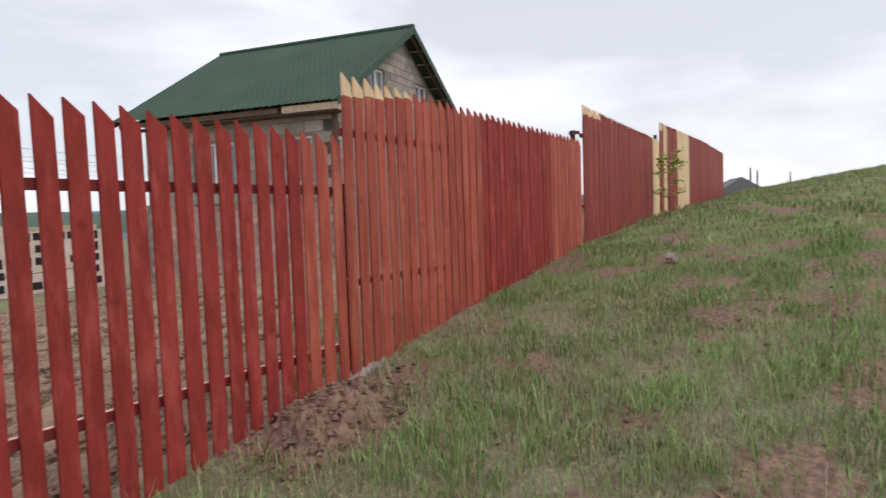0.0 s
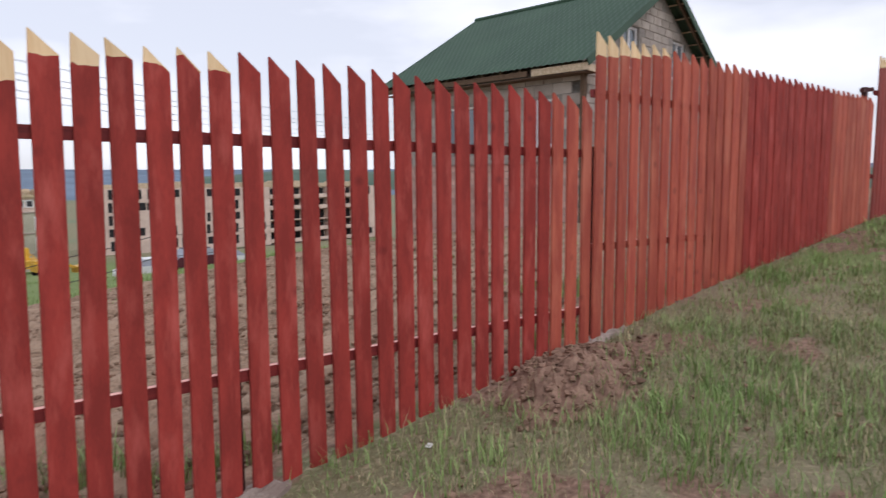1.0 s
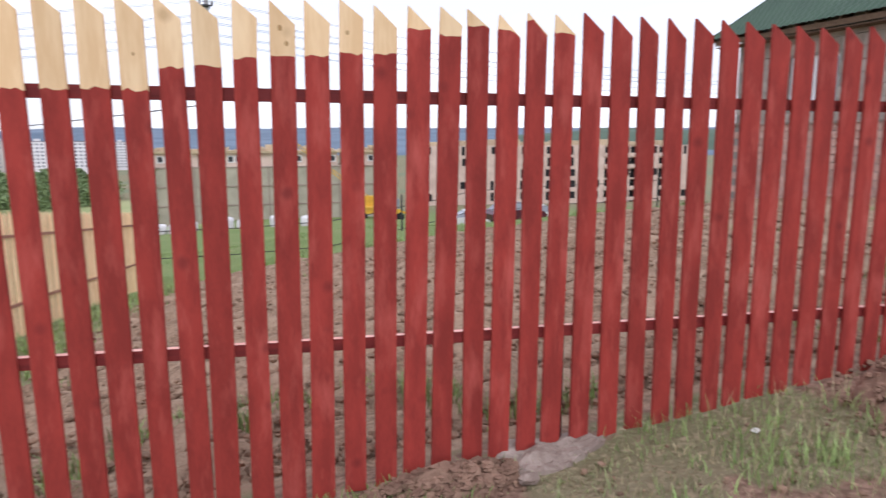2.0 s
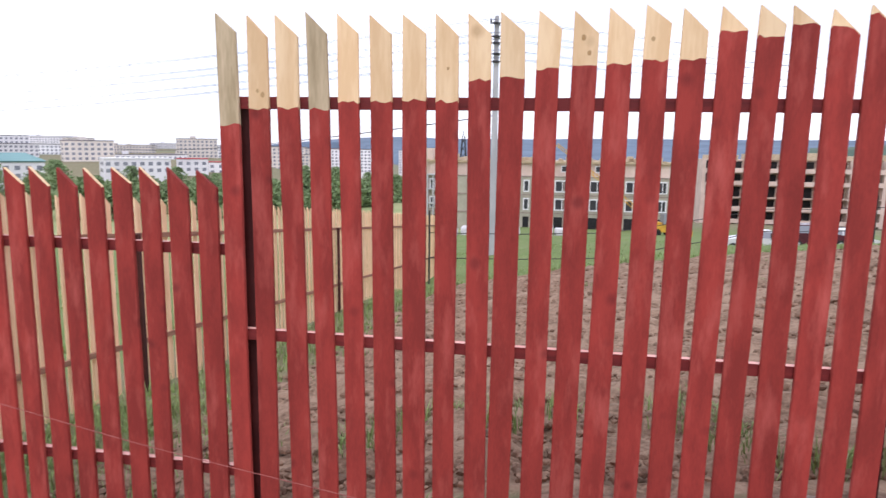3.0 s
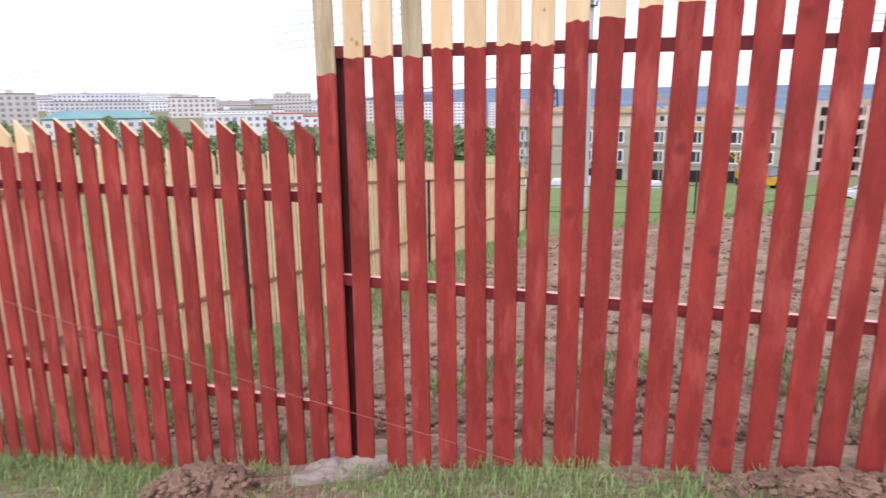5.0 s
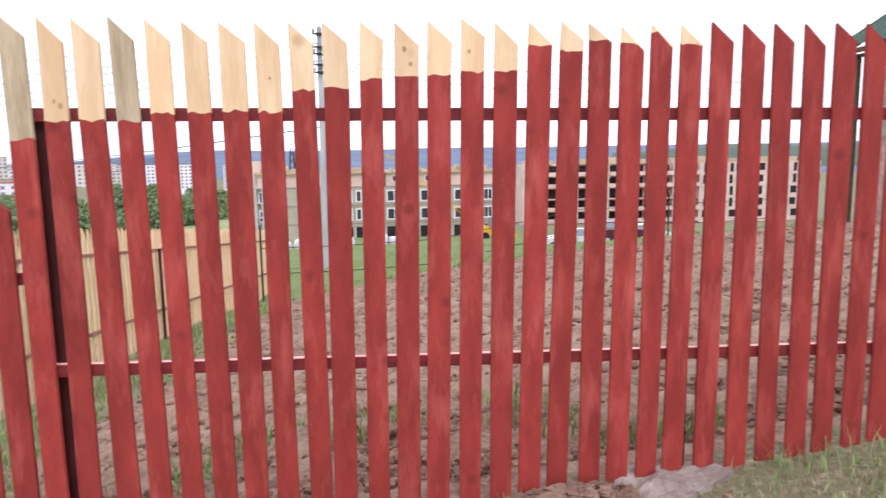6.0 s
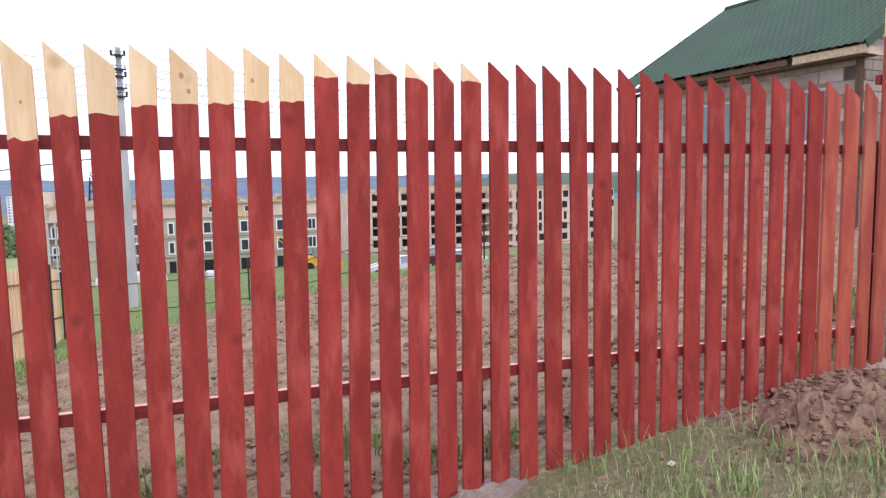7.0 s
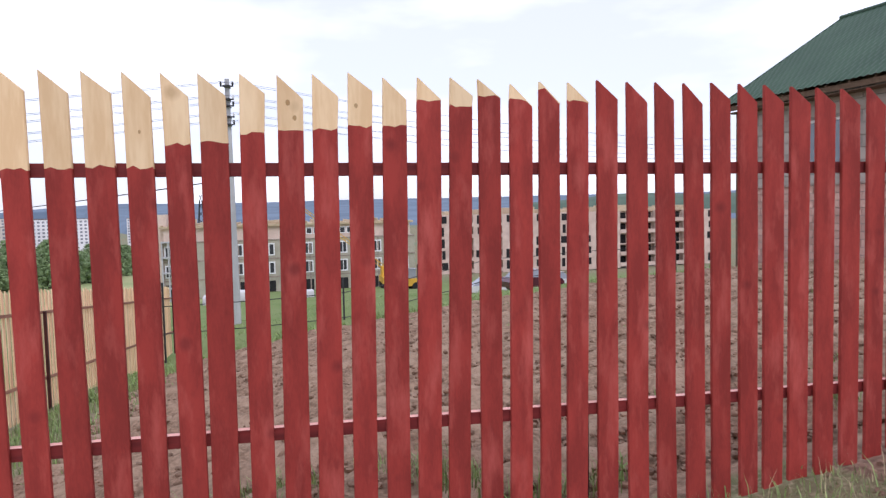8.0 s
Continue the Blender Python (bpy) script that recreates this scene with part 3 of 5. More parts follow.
# upper panels
fence = thing("picket_fence", (0, 0, 0), "brick-red close picket fence panel with raw end boards", "fence", FENCE_GROUP)
xs = [8.48 + k * 0.132 for k in range(41)]
run_of_pickets(fence, xs, lambda x: 3.19 - 0.020 * (x - 8.4), M_MID, [3.05 + 0.02 * (k % 2) for k in range(7)] + [None] * 34, bare=(36, 37, 38, 39, 40), w=0.118)
fence_rail(fence, 8.4, 13.85, 2.75, 2.66, RAIL_Y, M_RAIL)
fence_rail(fence, 8.4, 13.85, 1.70, 1.75, RAIL_Y, M_RAIL)
steel_post(fence, 10.5, 0.075, ground_z(10.5, 0) - 0.3, 2.9)

fence = thing("picket_fence", (0, 0, 0), "brick-red picket fence panel with several unpainted boards", "fence", FENCE_GROUP)
xs = [13.98 + k * 0.132 for k in range(44)]
run_of_pickets(fence, xs, lambda x: 3.48 + 0.008 * (x - 14), M_MID, [3.3, 3.32] + [None] * 42, bare=(3, 4, 5, 16, 17, 18, 19, 20, 21, 22, 23, 24, 25, 26, 27, 28), w=0.118)
fence_rail(fence, 13.9, 19.75, 3.0, 2.98, RAIL_Y, M_RAIL)
fence_rail(fence, 13.9, 19.75, 2.1, 2.2, RAIL_Y, M_RAIL)
steel_post(fence, 13.9, 0.075, ground_z(13.9, 0) - 0.3, 3.2)

fence = thing("picket_fence", (0, 0, 0), "brick-red picket fence panel at the top of the slope", "fence", FENCE_GROUP)
xs = [19.82 + k * 0.132 for k in range(42)]
run_of_pickets(fence, xs, lambda x: 3.54 - 0.016 * (x - 19.8), M_MID, w=0.118)
fence_rail(fence, 19.75, 25.35, 3.05, 3.0, RAIL_Y, M_RAIL)
fence_rail(fence, 19.75, 25.35, 2.3, 2.35, RAIL_Y, M_RAIL)
steel_post(fence, 19.76, 0.075, ground_z(19.8, 0) - 0.3, 3.2)


def side_fence():
    """The unpainted fence down the far edge of the plot, its rails on the inner side."""
    f = thing("picket_fence", (0, 0, 0), "unpainted pine picket fence running down the plot", "fence")
    r = random.Random(8)
    for k in range(132):
        y = 0.26 + k * 0.168
        zb = ground_z(-6.05, y) + 0.04
        zt = 1.535 - 0.1065 * y + r.uniform(-0.02, 0.02)
        mesh = picket(0.093 * r.uniform(0.94, 1.05), 0.022, zt - zb, 0.09, None, r, True, r.uniform(-0.004, 0.004), True)
        part("picket", mesh, [M_SIDE, M_BARE, M_KNOT], f, m=pose(-6.06, y, zb, 0, 0, 90))
    for dz in (0.43, 1.66):
        for a, b in ((0.1, 7.4), (7.4, 14.9), (14.9, 22.4)):
            m = Mesh()
            m.bar((-6.02, a, 1.535 - 0.1065 * a - dz), (-6.02, b, 1.535 - 0.1065 * b - dz), 0.035, 0.055)
            part("rail", m, M_SIDERAIL, f)
    for y in (3.65, 10.5, 22.4):
        steel_post(f, -5.975, y, ground_z(-5.975, y) - 0.3, 1.12 - 0.1065 * y, 0.05)


side_fence()

# ---- house behind the fence ----
def slab_roof(sign):
    """One slope of profiled steel: waves along the ridge, a small step at each row."""
    m = Mesh()
    cols, rows = 40 * 5, 16
    vs, fs = [], []
    for r in range(rows):
        for e in (0, 1):
            t = (r + e) / rows
            for c in range(cols + 1):
                y = 7.7 * c / cols
                lift = 0.014 * math.sin(2 * math.pi * c / 5) + (0.060 * (1 - e))
                vs.append((sign * 4.55 * t, y, 5.80 - 2.96 * t + lift - 0.01))
    w = cols + 1
    for k in range(2 * rows - 1):
        for c in range(cols):
            a = k * w + c
            fs.append((a, a + 1, a + w + 1, a + w) if sign > 0 else (a, a + w, a + w + 1, a + 1))
    m.add(vs, fs)
    return m


def masonry(parent, name, mat, spots, bw, bh, m):
    """Equal blocks on one shared mesh, set proud of their mortar."""
    k = Mesh()
    c, d = 0.012, 0.02
    k.add([(c, -d, c), (bw - c, -d, c), (bw - c, -d, bh - c), (c, -d, bh - c), (0.004, 0.01, 0.004), (bw - 0.004, 0.01, 0.004), (bw - 0.004, 0.01, bh - 0.004), (0.004, 0.01, bh - 0.004)],
          [(0, 1, 2, 3), (0, 4, 5, 1), (1, 5, 6, 2), (2, 6, 7, 3), (3, 7, 4, 0)])
    data = k.data(name, [mat])
    for x, z in spots:
        part(name, data, mat, parent, m=m @ pose(x, 0, z))


def pvc_window(parent, w, h, m, leaves=2, name="window"):
    k = Mesh()
    t = 0.07
    k.box(0, -0.05, 0, w, 0.05, t)
    k.box(0, -0.05, h - t, w, 0.05, h)
    k.box(0, -0.05, t, t, 0.05, h - t)
    k.box(w - t, -0.05, t, w, 0.05, h - t)
    for i in range(1, leaves):
        k.box(w * i / leaves - 0.04, -0.045, t, w * i / leaves + 0.04, 0.045, h - t)
    win = part(name, k, M_PVC, parent, "white plastic window", m=m)
    g = Mesh()
    g.box(t, -0.005, t, w - t, 0.005, h - t)
    part("pane", g, M_GLASS, win)
    s = Mesh()
    s.box(-0.04, -0.14, -0.03, w + 0.04, 0.0, -0.002)
    part("sill", s, M_PVC, win)
    return win


def house():
    h = thing("house", (17.29, 8.29, 1.83), "unfinished block house with green profiled steel roof", "house", rz=7.6)
    h.scale = (1.091, 1, 1)
    x0, y0, y1 = 4.0, 0.5, 7.1
    # mortar cores of the walls, with real openings on the west side and in the gable
    wins_w = [(1.2, 2.0, 0.75, 2.05), (3.8, 5.3, 0.75, 2.05)]
    wins_g = [(-2.0, -1.1, 3.05, 4.25), (1.05, 1.95, 3.05, 4.25)]
    w = Mesh()
    ys = [y0] + [v for a in wins_w for v in a[:2]] + [y1]
    for i in range(0, len(ys), 2):
        w.box(-x0, ys[i], -0.05, -x0 + 0.3, ys[i + 1], 3.15)
    for a, b, lo, hi in wins_w:
        w.box(-x0, a, -0.05, -x0 + 0.3, b, lo)
        w.box(-x0, a, hi, -x0 + 0.3, b, 3.15)
    wall = part("wall", weld(w.data("wall", [M_MORTAR])), M_MORTAR, h, "grey aerated block wall")
    spots = []
    for r in range(10):
        z = -0.05 + r * 0.31
        y = y0 - (0.3 if r % 2 else 0)
        while y < y1 - 0.2:
            a, b = max(y, y0), min(y + 0.6, y1)
            if b - a > 0.55 and all(not (a < q1 - 0.02 and b > q0 + 0.02 and z < hi and z + 0.31 > lo) for q0, q1, lo, hi in wins_w):
                spots.append((y, z))
            y += 0.6
    masonry(wall, "block", M_BLOCK, [(-y - 0.6, z) for y, z in spots], 0.6, 0.31, pose(-x0, 0, 0, 0, 0, -90))
    for q0, q1, lo, hi in wins_w:
        pvc_window(wall, q1 - q0, hi - lo, pose(-x0 + 0.12, q1, lo, 0, 0, -90), 1 if q1 - q0 < 1 else 2)
    # gable wall
    g = Mesh()

    def cap(x):
        return 5.70 - 0.651 * abs(x)

    cuts = sorted({-x0, 0.0, x0, *[v for a in wins_g for v in a[:2]]})
    for a, b in zip(cuts[:-1], cuts[1:]):
        hole = [q for q in wins_g if q[0] <= a and b <= q[1]]
        for lo, hi in ([(-0.05, None)] if not hole else [(-0.05, hole[0][2]), (hole[0][3], None)]):
            za, zb = (hi, hi) if hi else (cap(a) - 0.03, cap(b) - 0.03)
            vs = [(x, y, z) for y in (y0, y0 + 0.3) for x, z in ((a, lo), (b, lo), (b, zb), (a, za))]
            g.add(vs, [(0, 1, 2, 3), (7, 6, 5, 4), (0, 4, 5, 1), (1, 5, 6, 2), (2, 6, 7, 3), (3, 7, 4, 0)])
    gw = part("wall", weld(g.data("wall", [M_MORTAR])), M_MORTAR, h, "grey aerated block gable wall")
    spots = []
    for r in range(24):
        z = -0.05 + r * 0.24
        x = -x0 - (0.25 if r % 2 else 0)
        while x < x0:
            a, b = x, x + 0.5
            if a >= -x0 - 0.01 and b <= x0 + 0.01 and z + 0.24 < min(cap(a), cap(b)) and z > 1.2 and all(not (a < q1 - 0.02 and b > q0 + 0.02 and z < hi and z + 0.24 > lo) for q0, q1, lo, hi in wins_g):
                spots.append((x, z))
            x += 0.5
    masonry(gw, "block", M_BLOCK, spots, 0.5, 0.24, pose(0, y0, 0))
    for q0, q1, lo, hi in wins_g:
        pvc_window(gw, q1 - q0, hi - lo, pose(q0, y0 + 0.12, lo), 2)
    b = Mesh()
    b.box(x0 - 0.3, y0 + 0.3, -0.05, x0, y1, 3.15)
    b.box(-x0 + 0.3, y1 - 0.3, -0.05, x0 - 0.3, y1, 3.15)
    b.add([(x, y, z) for y in (y1 - 0.3, y1) for x, z in ((-x0, 3.15), (x0, 3.15), (0, 5.66))], [(0, 2, 1), (3, 4, 5), (0, 1, 4, 3), (1, 2, 5, 4), (2, 0, 3, 5)])
    part("wall", b, M_BLOCK, h)
    f = Mesh()
    f.box(-x0 + 0.3, y0 + 0.3, 2.72, x0 - 0.3, y1 - 0.3, 2.9)
    part("attic_floor", f, M_TIMBER, h)
    # plinth of pinkish blocks
    p = Mesh()
    p.box(-x0 - 0.05, y0 - 0.05, -3.6, x0 + 0.05, y1 + 0.05, 0.28)
    pl = part("plinth", p, M_MORTAR, h, "pinkish block plinth")
    spots = [(-y - 0.4, 0.08 - r * 0.2) for r in range(15) for y in np.arange(y0 - 0.05 + (0.2 if r % 2 else 0), y1 - 0.35, 0.4)]
    masonry(pl, "block", M_BRICK, spots, 0.4, 0.2, pose(-x0 - 0.05, 0, 0, 0, 0, -90))
    k = Mesh()
    k.box(-x0 - 0.12, y0 - 0.1, 0.281, -x0 - 0.021, y1 + 0.1, 0.34)
    part("ledge", k, M_CONC, h)
    # roof
    roof = part("roof", slab_roof(-1), M_ROOF, h, "green profiled steel roof slope")
    part("roof", slab_roof(1), M_ROOF, h, "green profiled steel roof slope")
    r = Mesh()
    r.tube([(0, -0.03, 5.83), (0, 7.73, 5.83)], 0.09, 8)
    part("ridge_cap", r, M_ROOF, roof)
    for sx in (-1, 1):
        for yy in (-0.02, 7.70):
            v = Mesh()
            v.bar((0, yy, 5.73), (sx * 4.55, yy, 2.77), 0.03, 0.2)
            part("verge_board", v, M_ROOF, h)
    for k in range(12):
        y = 0.12 + k * 0.67
        for sx in (-1, 1):
            v = Mesh()
            v.bar((sx * 0.05, y, 5.63), (sx * 4.45, y, 2.73), 0.05, 0.14)
            part("rafter", v, M_TIMBER, h)
    for k in range(9):
        t = (k + 0.5) / 9
        for sx in (-1, 1):
            v = Mesh()
            v.box(sx * 4.5 * t - 0.05, 0.03, 5.71 - 2.93 * t - 0.0, sx * 4.5 * t + 0.05, 0.55, 5.735 - 2.93 * t)
            part("batten", v, M_PLANK, h)
    v = Mesh()
    v.box(-4.48, 0.0, 2.60, -4.44, 1.75, 2.78)
    part("fascia_board", v, M_PLANK, h, "pale unpainted fascia board")
    v = Mesh()
    v.bar((-4.46, 0.02, 2.66), (-2.6, 0.02, 2.60), 0.04, 0.17)
    part("fascia_board", v, M_PLANK, h, "pale unpainted fascia board")
    v = Mesh()
    v.box(-4.44, 0.06, 2.56, -4.0, 7.6, 2.585)
    part("soffit", v, M_TIMBER, h)
    v = Mesh()
    v.box(-4.47, 1.9, 2.62, -4.44, 7.6, 2.76)
    part("fascia_board", v, M_TIMBER, h)
    for y in (0.3, 7.35):
        v = Mesh()
        v.box(-4.2, y, -3.4, -4.08, y + 0.12, 2.6)
        part("porch_post", v, M_TIMBER, h)


house()


# ---- unfinished flats and the building site beyond the plot ----
def facade(L, R):
    """A frame along a facade from L to R: x along it, -y towards the viewer."""
    L, R = Vector(L), Vector(R)
    d = R - L
    return Matrix.Translation(L) @ Matrix.Rotation(math.atan2(d.y, d.x), 4, "Z"), d.length


def site_window(parent, m, w, h, data):
    win = part("window", data["frame"], M_PVC, parent, m=m)
    part("pane", data["pane"], M_SITEPANE, win)


def grey_flats():
    fm, ln = facade((-23.75, 106.5, 0), (17.2, 107.8, 0))
    base, eave = -12.2, -2.55
    b = thing("apartment_building", (0, 0, 0), "unfinished grey-green three-storey flats with white windows", "building")
    b.matrix_basis = fm
    w = Mesh()
    w.box(1.0, 0, base, ln, 14, eave)
    part("wall", w, M_GASB, b)
    for k in range(4):
        w = Mesh()
        w.box(0.9, -0.12, eave - 0.2 - 3.0 * k, ln + 0.1, 0.02, eave - 0.02 - 3.0 * k)
        part("floor_band", w, M_CONC, b)
    for x0, x1 in ((1, 9), (11, 20.5), (22, 31), (32.5, ln - 0.5)):
        a = Mesh()
        a.box(x0, 1.2, eave, x1, 12.5, eave + 2.1)
        part("attic_storey", a, M_BEIGE, b)
    for x0, x1 in ((0.4, 9.6), (10.5, 21), (21.5, 31.5), (32, ln)):
        r = Mesh()
        r.box(x0, 0.6, eave + 2.1, x1, 13, eave + 2.45)
        deck = part("roof", r, M_PLANK, b, "bare timber roof deck")
        for k in range(int((x1 - x0) / 1.2)):
            q = Mesh()
            q.box(x0 + 0.3 + k * 1.2, 0.2, eave + 2.45, x0 + 0.45 + k * 1.2, 13, eave + 2.6 + 0.2 * (k % 3))
            part("joist", q, M_PLANK, deck)
    t = Mesh()
    t.box(-0.6, 2.0, base, 1.4, 5, 1.8)
    part("stair_tower", t, M_BEIGE, b, "pinkish brick stair tower")
    sizes = {}
    for ww in (1.0, 2.0):
        f, p = Mesh(), Mesh()
        q = 0.2
        f.box(0, -0.12, 0, ww, 0.1, q)
        f.box(0, -0.12, 2.0 - q, ww, 0.1, 2.0)
        f.box(0, -0.12, q, q, 0.1, 2.0 - q)
        f.box(ww - q, -0.12, q, ww, 0.1, 2.0 - q)
        if ww > 1.5:
            f.box(ww * 0.6, -0.11, q, ww * 0.6 + 0.12, 0.1, 2.0 - q)
        p.box(q, -0.03, q, ww - q, 0.03, 2.0 - q)
        sizes[ww] = {"frame": weld(f.data("window", [M_PVC])), "pane": p.data("pane", [M_SITEPANE])}
    cols = [(1.2, 1.0), (4.7, 1.0), (9.8, 1.0), (12.0, 1.0), (15.4, 1.0), (16.9, 1.0), (22.0, 2.0), (27.6, 2.0), (33.3, 2.0), (37.9, 2.0)]
    for x, ww in cols:
        for k in range(2):
            site_window(b, pose(x, -0.02, eave - 2.65 - 3.0 * k), ww, 2.0, sizes[ww])
        # dark panel on the solid wall, its colour giving the shaded interior
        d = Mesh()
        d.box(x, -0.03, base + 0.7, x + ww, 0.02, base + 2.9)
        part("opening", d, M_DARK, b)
    f, p = Mesh(), Mesh()
    f.box(0, -0.1, 0, 1.0, 0.02, 0.14)
    f.box(0, -0.1, 0.96, 1.0, 0.02, 1.1)
    f.box(0, -0.1, 0.14, 0.14, 0.02, 0.96)
    f.box(0.86, -0.1, 0.14, 1.0, 0.02, 0.96)
    p.box(0.14, -0.04, 0.14, 0.86, 0.02, 0.96)
    attic = {"frame": weld(f.data("window", [M_PVC])), "pane": p.data("pane", [M_SITEPANE])}
    for x in (3, 13.5, 23.0, 28.5, 36):
        for s in (0.0, 1.15):
            site_window(b, pose(x + s, 1.18, eave + 0.6), 1.0, 1.1, attic)
    # open balcony bay at the end and piles of timber on the roof
    for k in range(4):
        d = Mesh()
        d.box(0.8, -0.9, eave - 0.1 - 2.4 * k, 3.0, 0.0, eave + 0.12 - 2.4 * k)
        part("balcony", d, M_POLE, b)
    for x in (0.85, 1.8, 2.75):
        d = Mesh()
        d.box(x, -0.85, base, x + 0.2, -0.65, eave)
        part("column", d, M_POLE, b)
    rr = random.Random(8)
    for k in range(16):
        x = rr.uniform(0.5, ln - 2.5)
        d = Mesh()
        d.box(x, 2.0, eave + 2.3, x + rr.uniform(0.5, 2.2), 4.0, eave + rr.uniform(2.7, 3.5))
        part("timber_stack", d, M_PLANK, b)
    for k in range(11):
        x = 0.9 + k * 3.75
        d = Mesh()
        d.box(x, -0.07, base, x + 0.22, 0.02, eave - 0.2)
        part("pilaster", d, M_CONC, b)


def beige_flats():
    fm, ln = facade((30.4, 152.3, 0), (103.6, 150.4, 0))
    base, top = -17.0, 0.1
    b = thing("apartment_building", (0, 0, 0), "unfinished beige five-storey flats with open balconies", "building")
    b.matrix_basis = fm
    bays = [6.2, 13.5, 21.0, 27.5, 34.0, 40.5, 47.0, 54.0, 62.0]
    x = 0
    for c in bays + [ln]:
        w = Mesh()
        w.box(x, 0, base, c, 1.9, top)
        part("wall_pier", w, M_BEIGE, b)
        x = c + 2.6
    w = Mesh()
    w.box(0, 1.8, base, ln, 13.9, top - 0.1)
    part("wall", w, M_BEIGE, b)
    for c in bays:
        for k in range(5):
            z = top - 2.75 - 2.8 * k
            s = Mesh()
            s.box(c - 0.05, -0.25, z - 0.12, c + 2.65, 1.8, z + 0.06)
            if k != 2:
                s.box(c - 0.05, -0.25, z + 0.06, c + 2.65, -0.15, z + 0.85)
            part("balcony", s, M_BEIGE, b)
            # dark panel before the back wall, interior shade as colour
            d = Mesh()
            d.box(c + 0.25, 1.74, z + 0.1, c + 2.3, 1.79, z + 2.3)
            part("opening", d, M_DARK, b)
    # window holes as dark panels on the wall, shade put into the colour
    o = Mesh()
    o.box(0, -0.06, 0, 1.5, 0.02, 1.7)
    od = o.data("opening", [M_DARK])
    rb = random.Random(3)
    nar = Mesh()
    nar.box(0.2, -0.06, -0.3, 1.0, 0.02, 1.8)
    nd = nar.data("opening", [M_DARK])
    for x in (0.8, 3.4, 9.6, 11.7, 17.0, 18.9, 24.7, 31.2, 37.6, 44.1, 50.6, 52.2, 57.6, 59.9, 66.0, 68.6, 71.4):
        for k in range(5):
            if rb.random() < 0.84:
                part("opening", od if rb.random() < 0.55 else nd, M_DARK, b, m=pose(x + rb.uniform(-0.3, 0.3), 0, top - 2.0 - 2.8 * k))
    for k in range(8):
        r = Mesh()
        r.box(2 + k * 8.6, 1, top - 0.1, 7.5 + k * 8.6, 12, top + 0.9 + 0.3 * (k % 3))
        part("roof_stage", r, M_PLANK, b, "bare timber roof frame")


grey_flats()
beige_flats()


def crane():
    c = thing("mobile_crane", (11.5, 98, ground_z(11.5, 98)), "yellow lattice-boom crane on the building site", "crane")
    base = Mesh()
    base.box(-1.3, -2.5, 0.9, 1.3, 2.5, 1.9)
    base.box(-1.2, -0.6, 1.9, 0.4, 1.2, 3.4)
    part("chassis", base, M_YELLOW, c)
    for x in (-1.35, 1.05):
        for y in (-1.8, 0, 1.8):
            t = Mesh()
            t.tube([(x, y, 0.5), (x + 0.3, y, 0.5)], 0.5, 10)
            part("tyre", t, M_RUBBER, c)
    b = Mesh()
    a, e = Vector((0.8, 0, 2.0)), Vector((-13.2, 0, 12.9))
    for s in (-0.3, 0.3):
        for q in (-0.3, 0.3):
            b.bar(a + Vector((q, s, q * 0.4)), e + Vector((q * 0.6, s * 0.6, q * 0.2)), 0.12, 0.12)
    for k in range(14):
        p, q = a.lerp(e, k / 14), a.lerp(e, (k + 1) / 14)
        b.bar(p + Vector((-0.3, -0.3, 0)), q + Vector((0.3, -0.3, 0)), 0.07, 0.07)
    part("boom", b, M_YELLOW, c, "yellow lattice boom")


def loader():
    c = thing("wheel_loader", (12.6, 84, ground_z(12.6, 84)), "yellow wheel loader standing on the site", "loader", rz=10)
    b = Mesh()
    b.box(-2.3, -0.9, 0.7, 0.6, 0.9, 1.7)
    b.box(-2.2, -0.7, 1.7, -0.9, 0.7, 1.95)
    part("body", b, M_YELLOW, c)
    k = Mesh()
    k.box(-0.7, -0.75, 1.7, 0.5, 0.75, 2.9)
    k.box(-0.8, -0.85, 2.9, 0.6, 0.85, 3.0)
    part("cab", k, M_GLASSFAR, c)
    a = Mesh()
    a.bar((0.4, -0.5, 1.5), (2.2, -0.5, 0.8), 0.2, 0.25)
    a.bar((0.4, 0.5, 1.5), (2.2, 0.5, 0.8), 0.2, 0.25)
    part("arm", a, M_YELLOW, c)
    u = Mesh()
    u.box(2.1, -1.1, 0.15, 2.9, 1.1, 0.95)
    part("bucket", u, M_YELLOW, c)
    for x in (-1.6, 0.5):
        for y in (-1.0, 0.7):
            t = Mesh()
            t.tube([(x, y, 0.6), (x, y + 0.35, 0.6)], 0.6, 12)
            part("tyre", t, M_RUBBER, c)


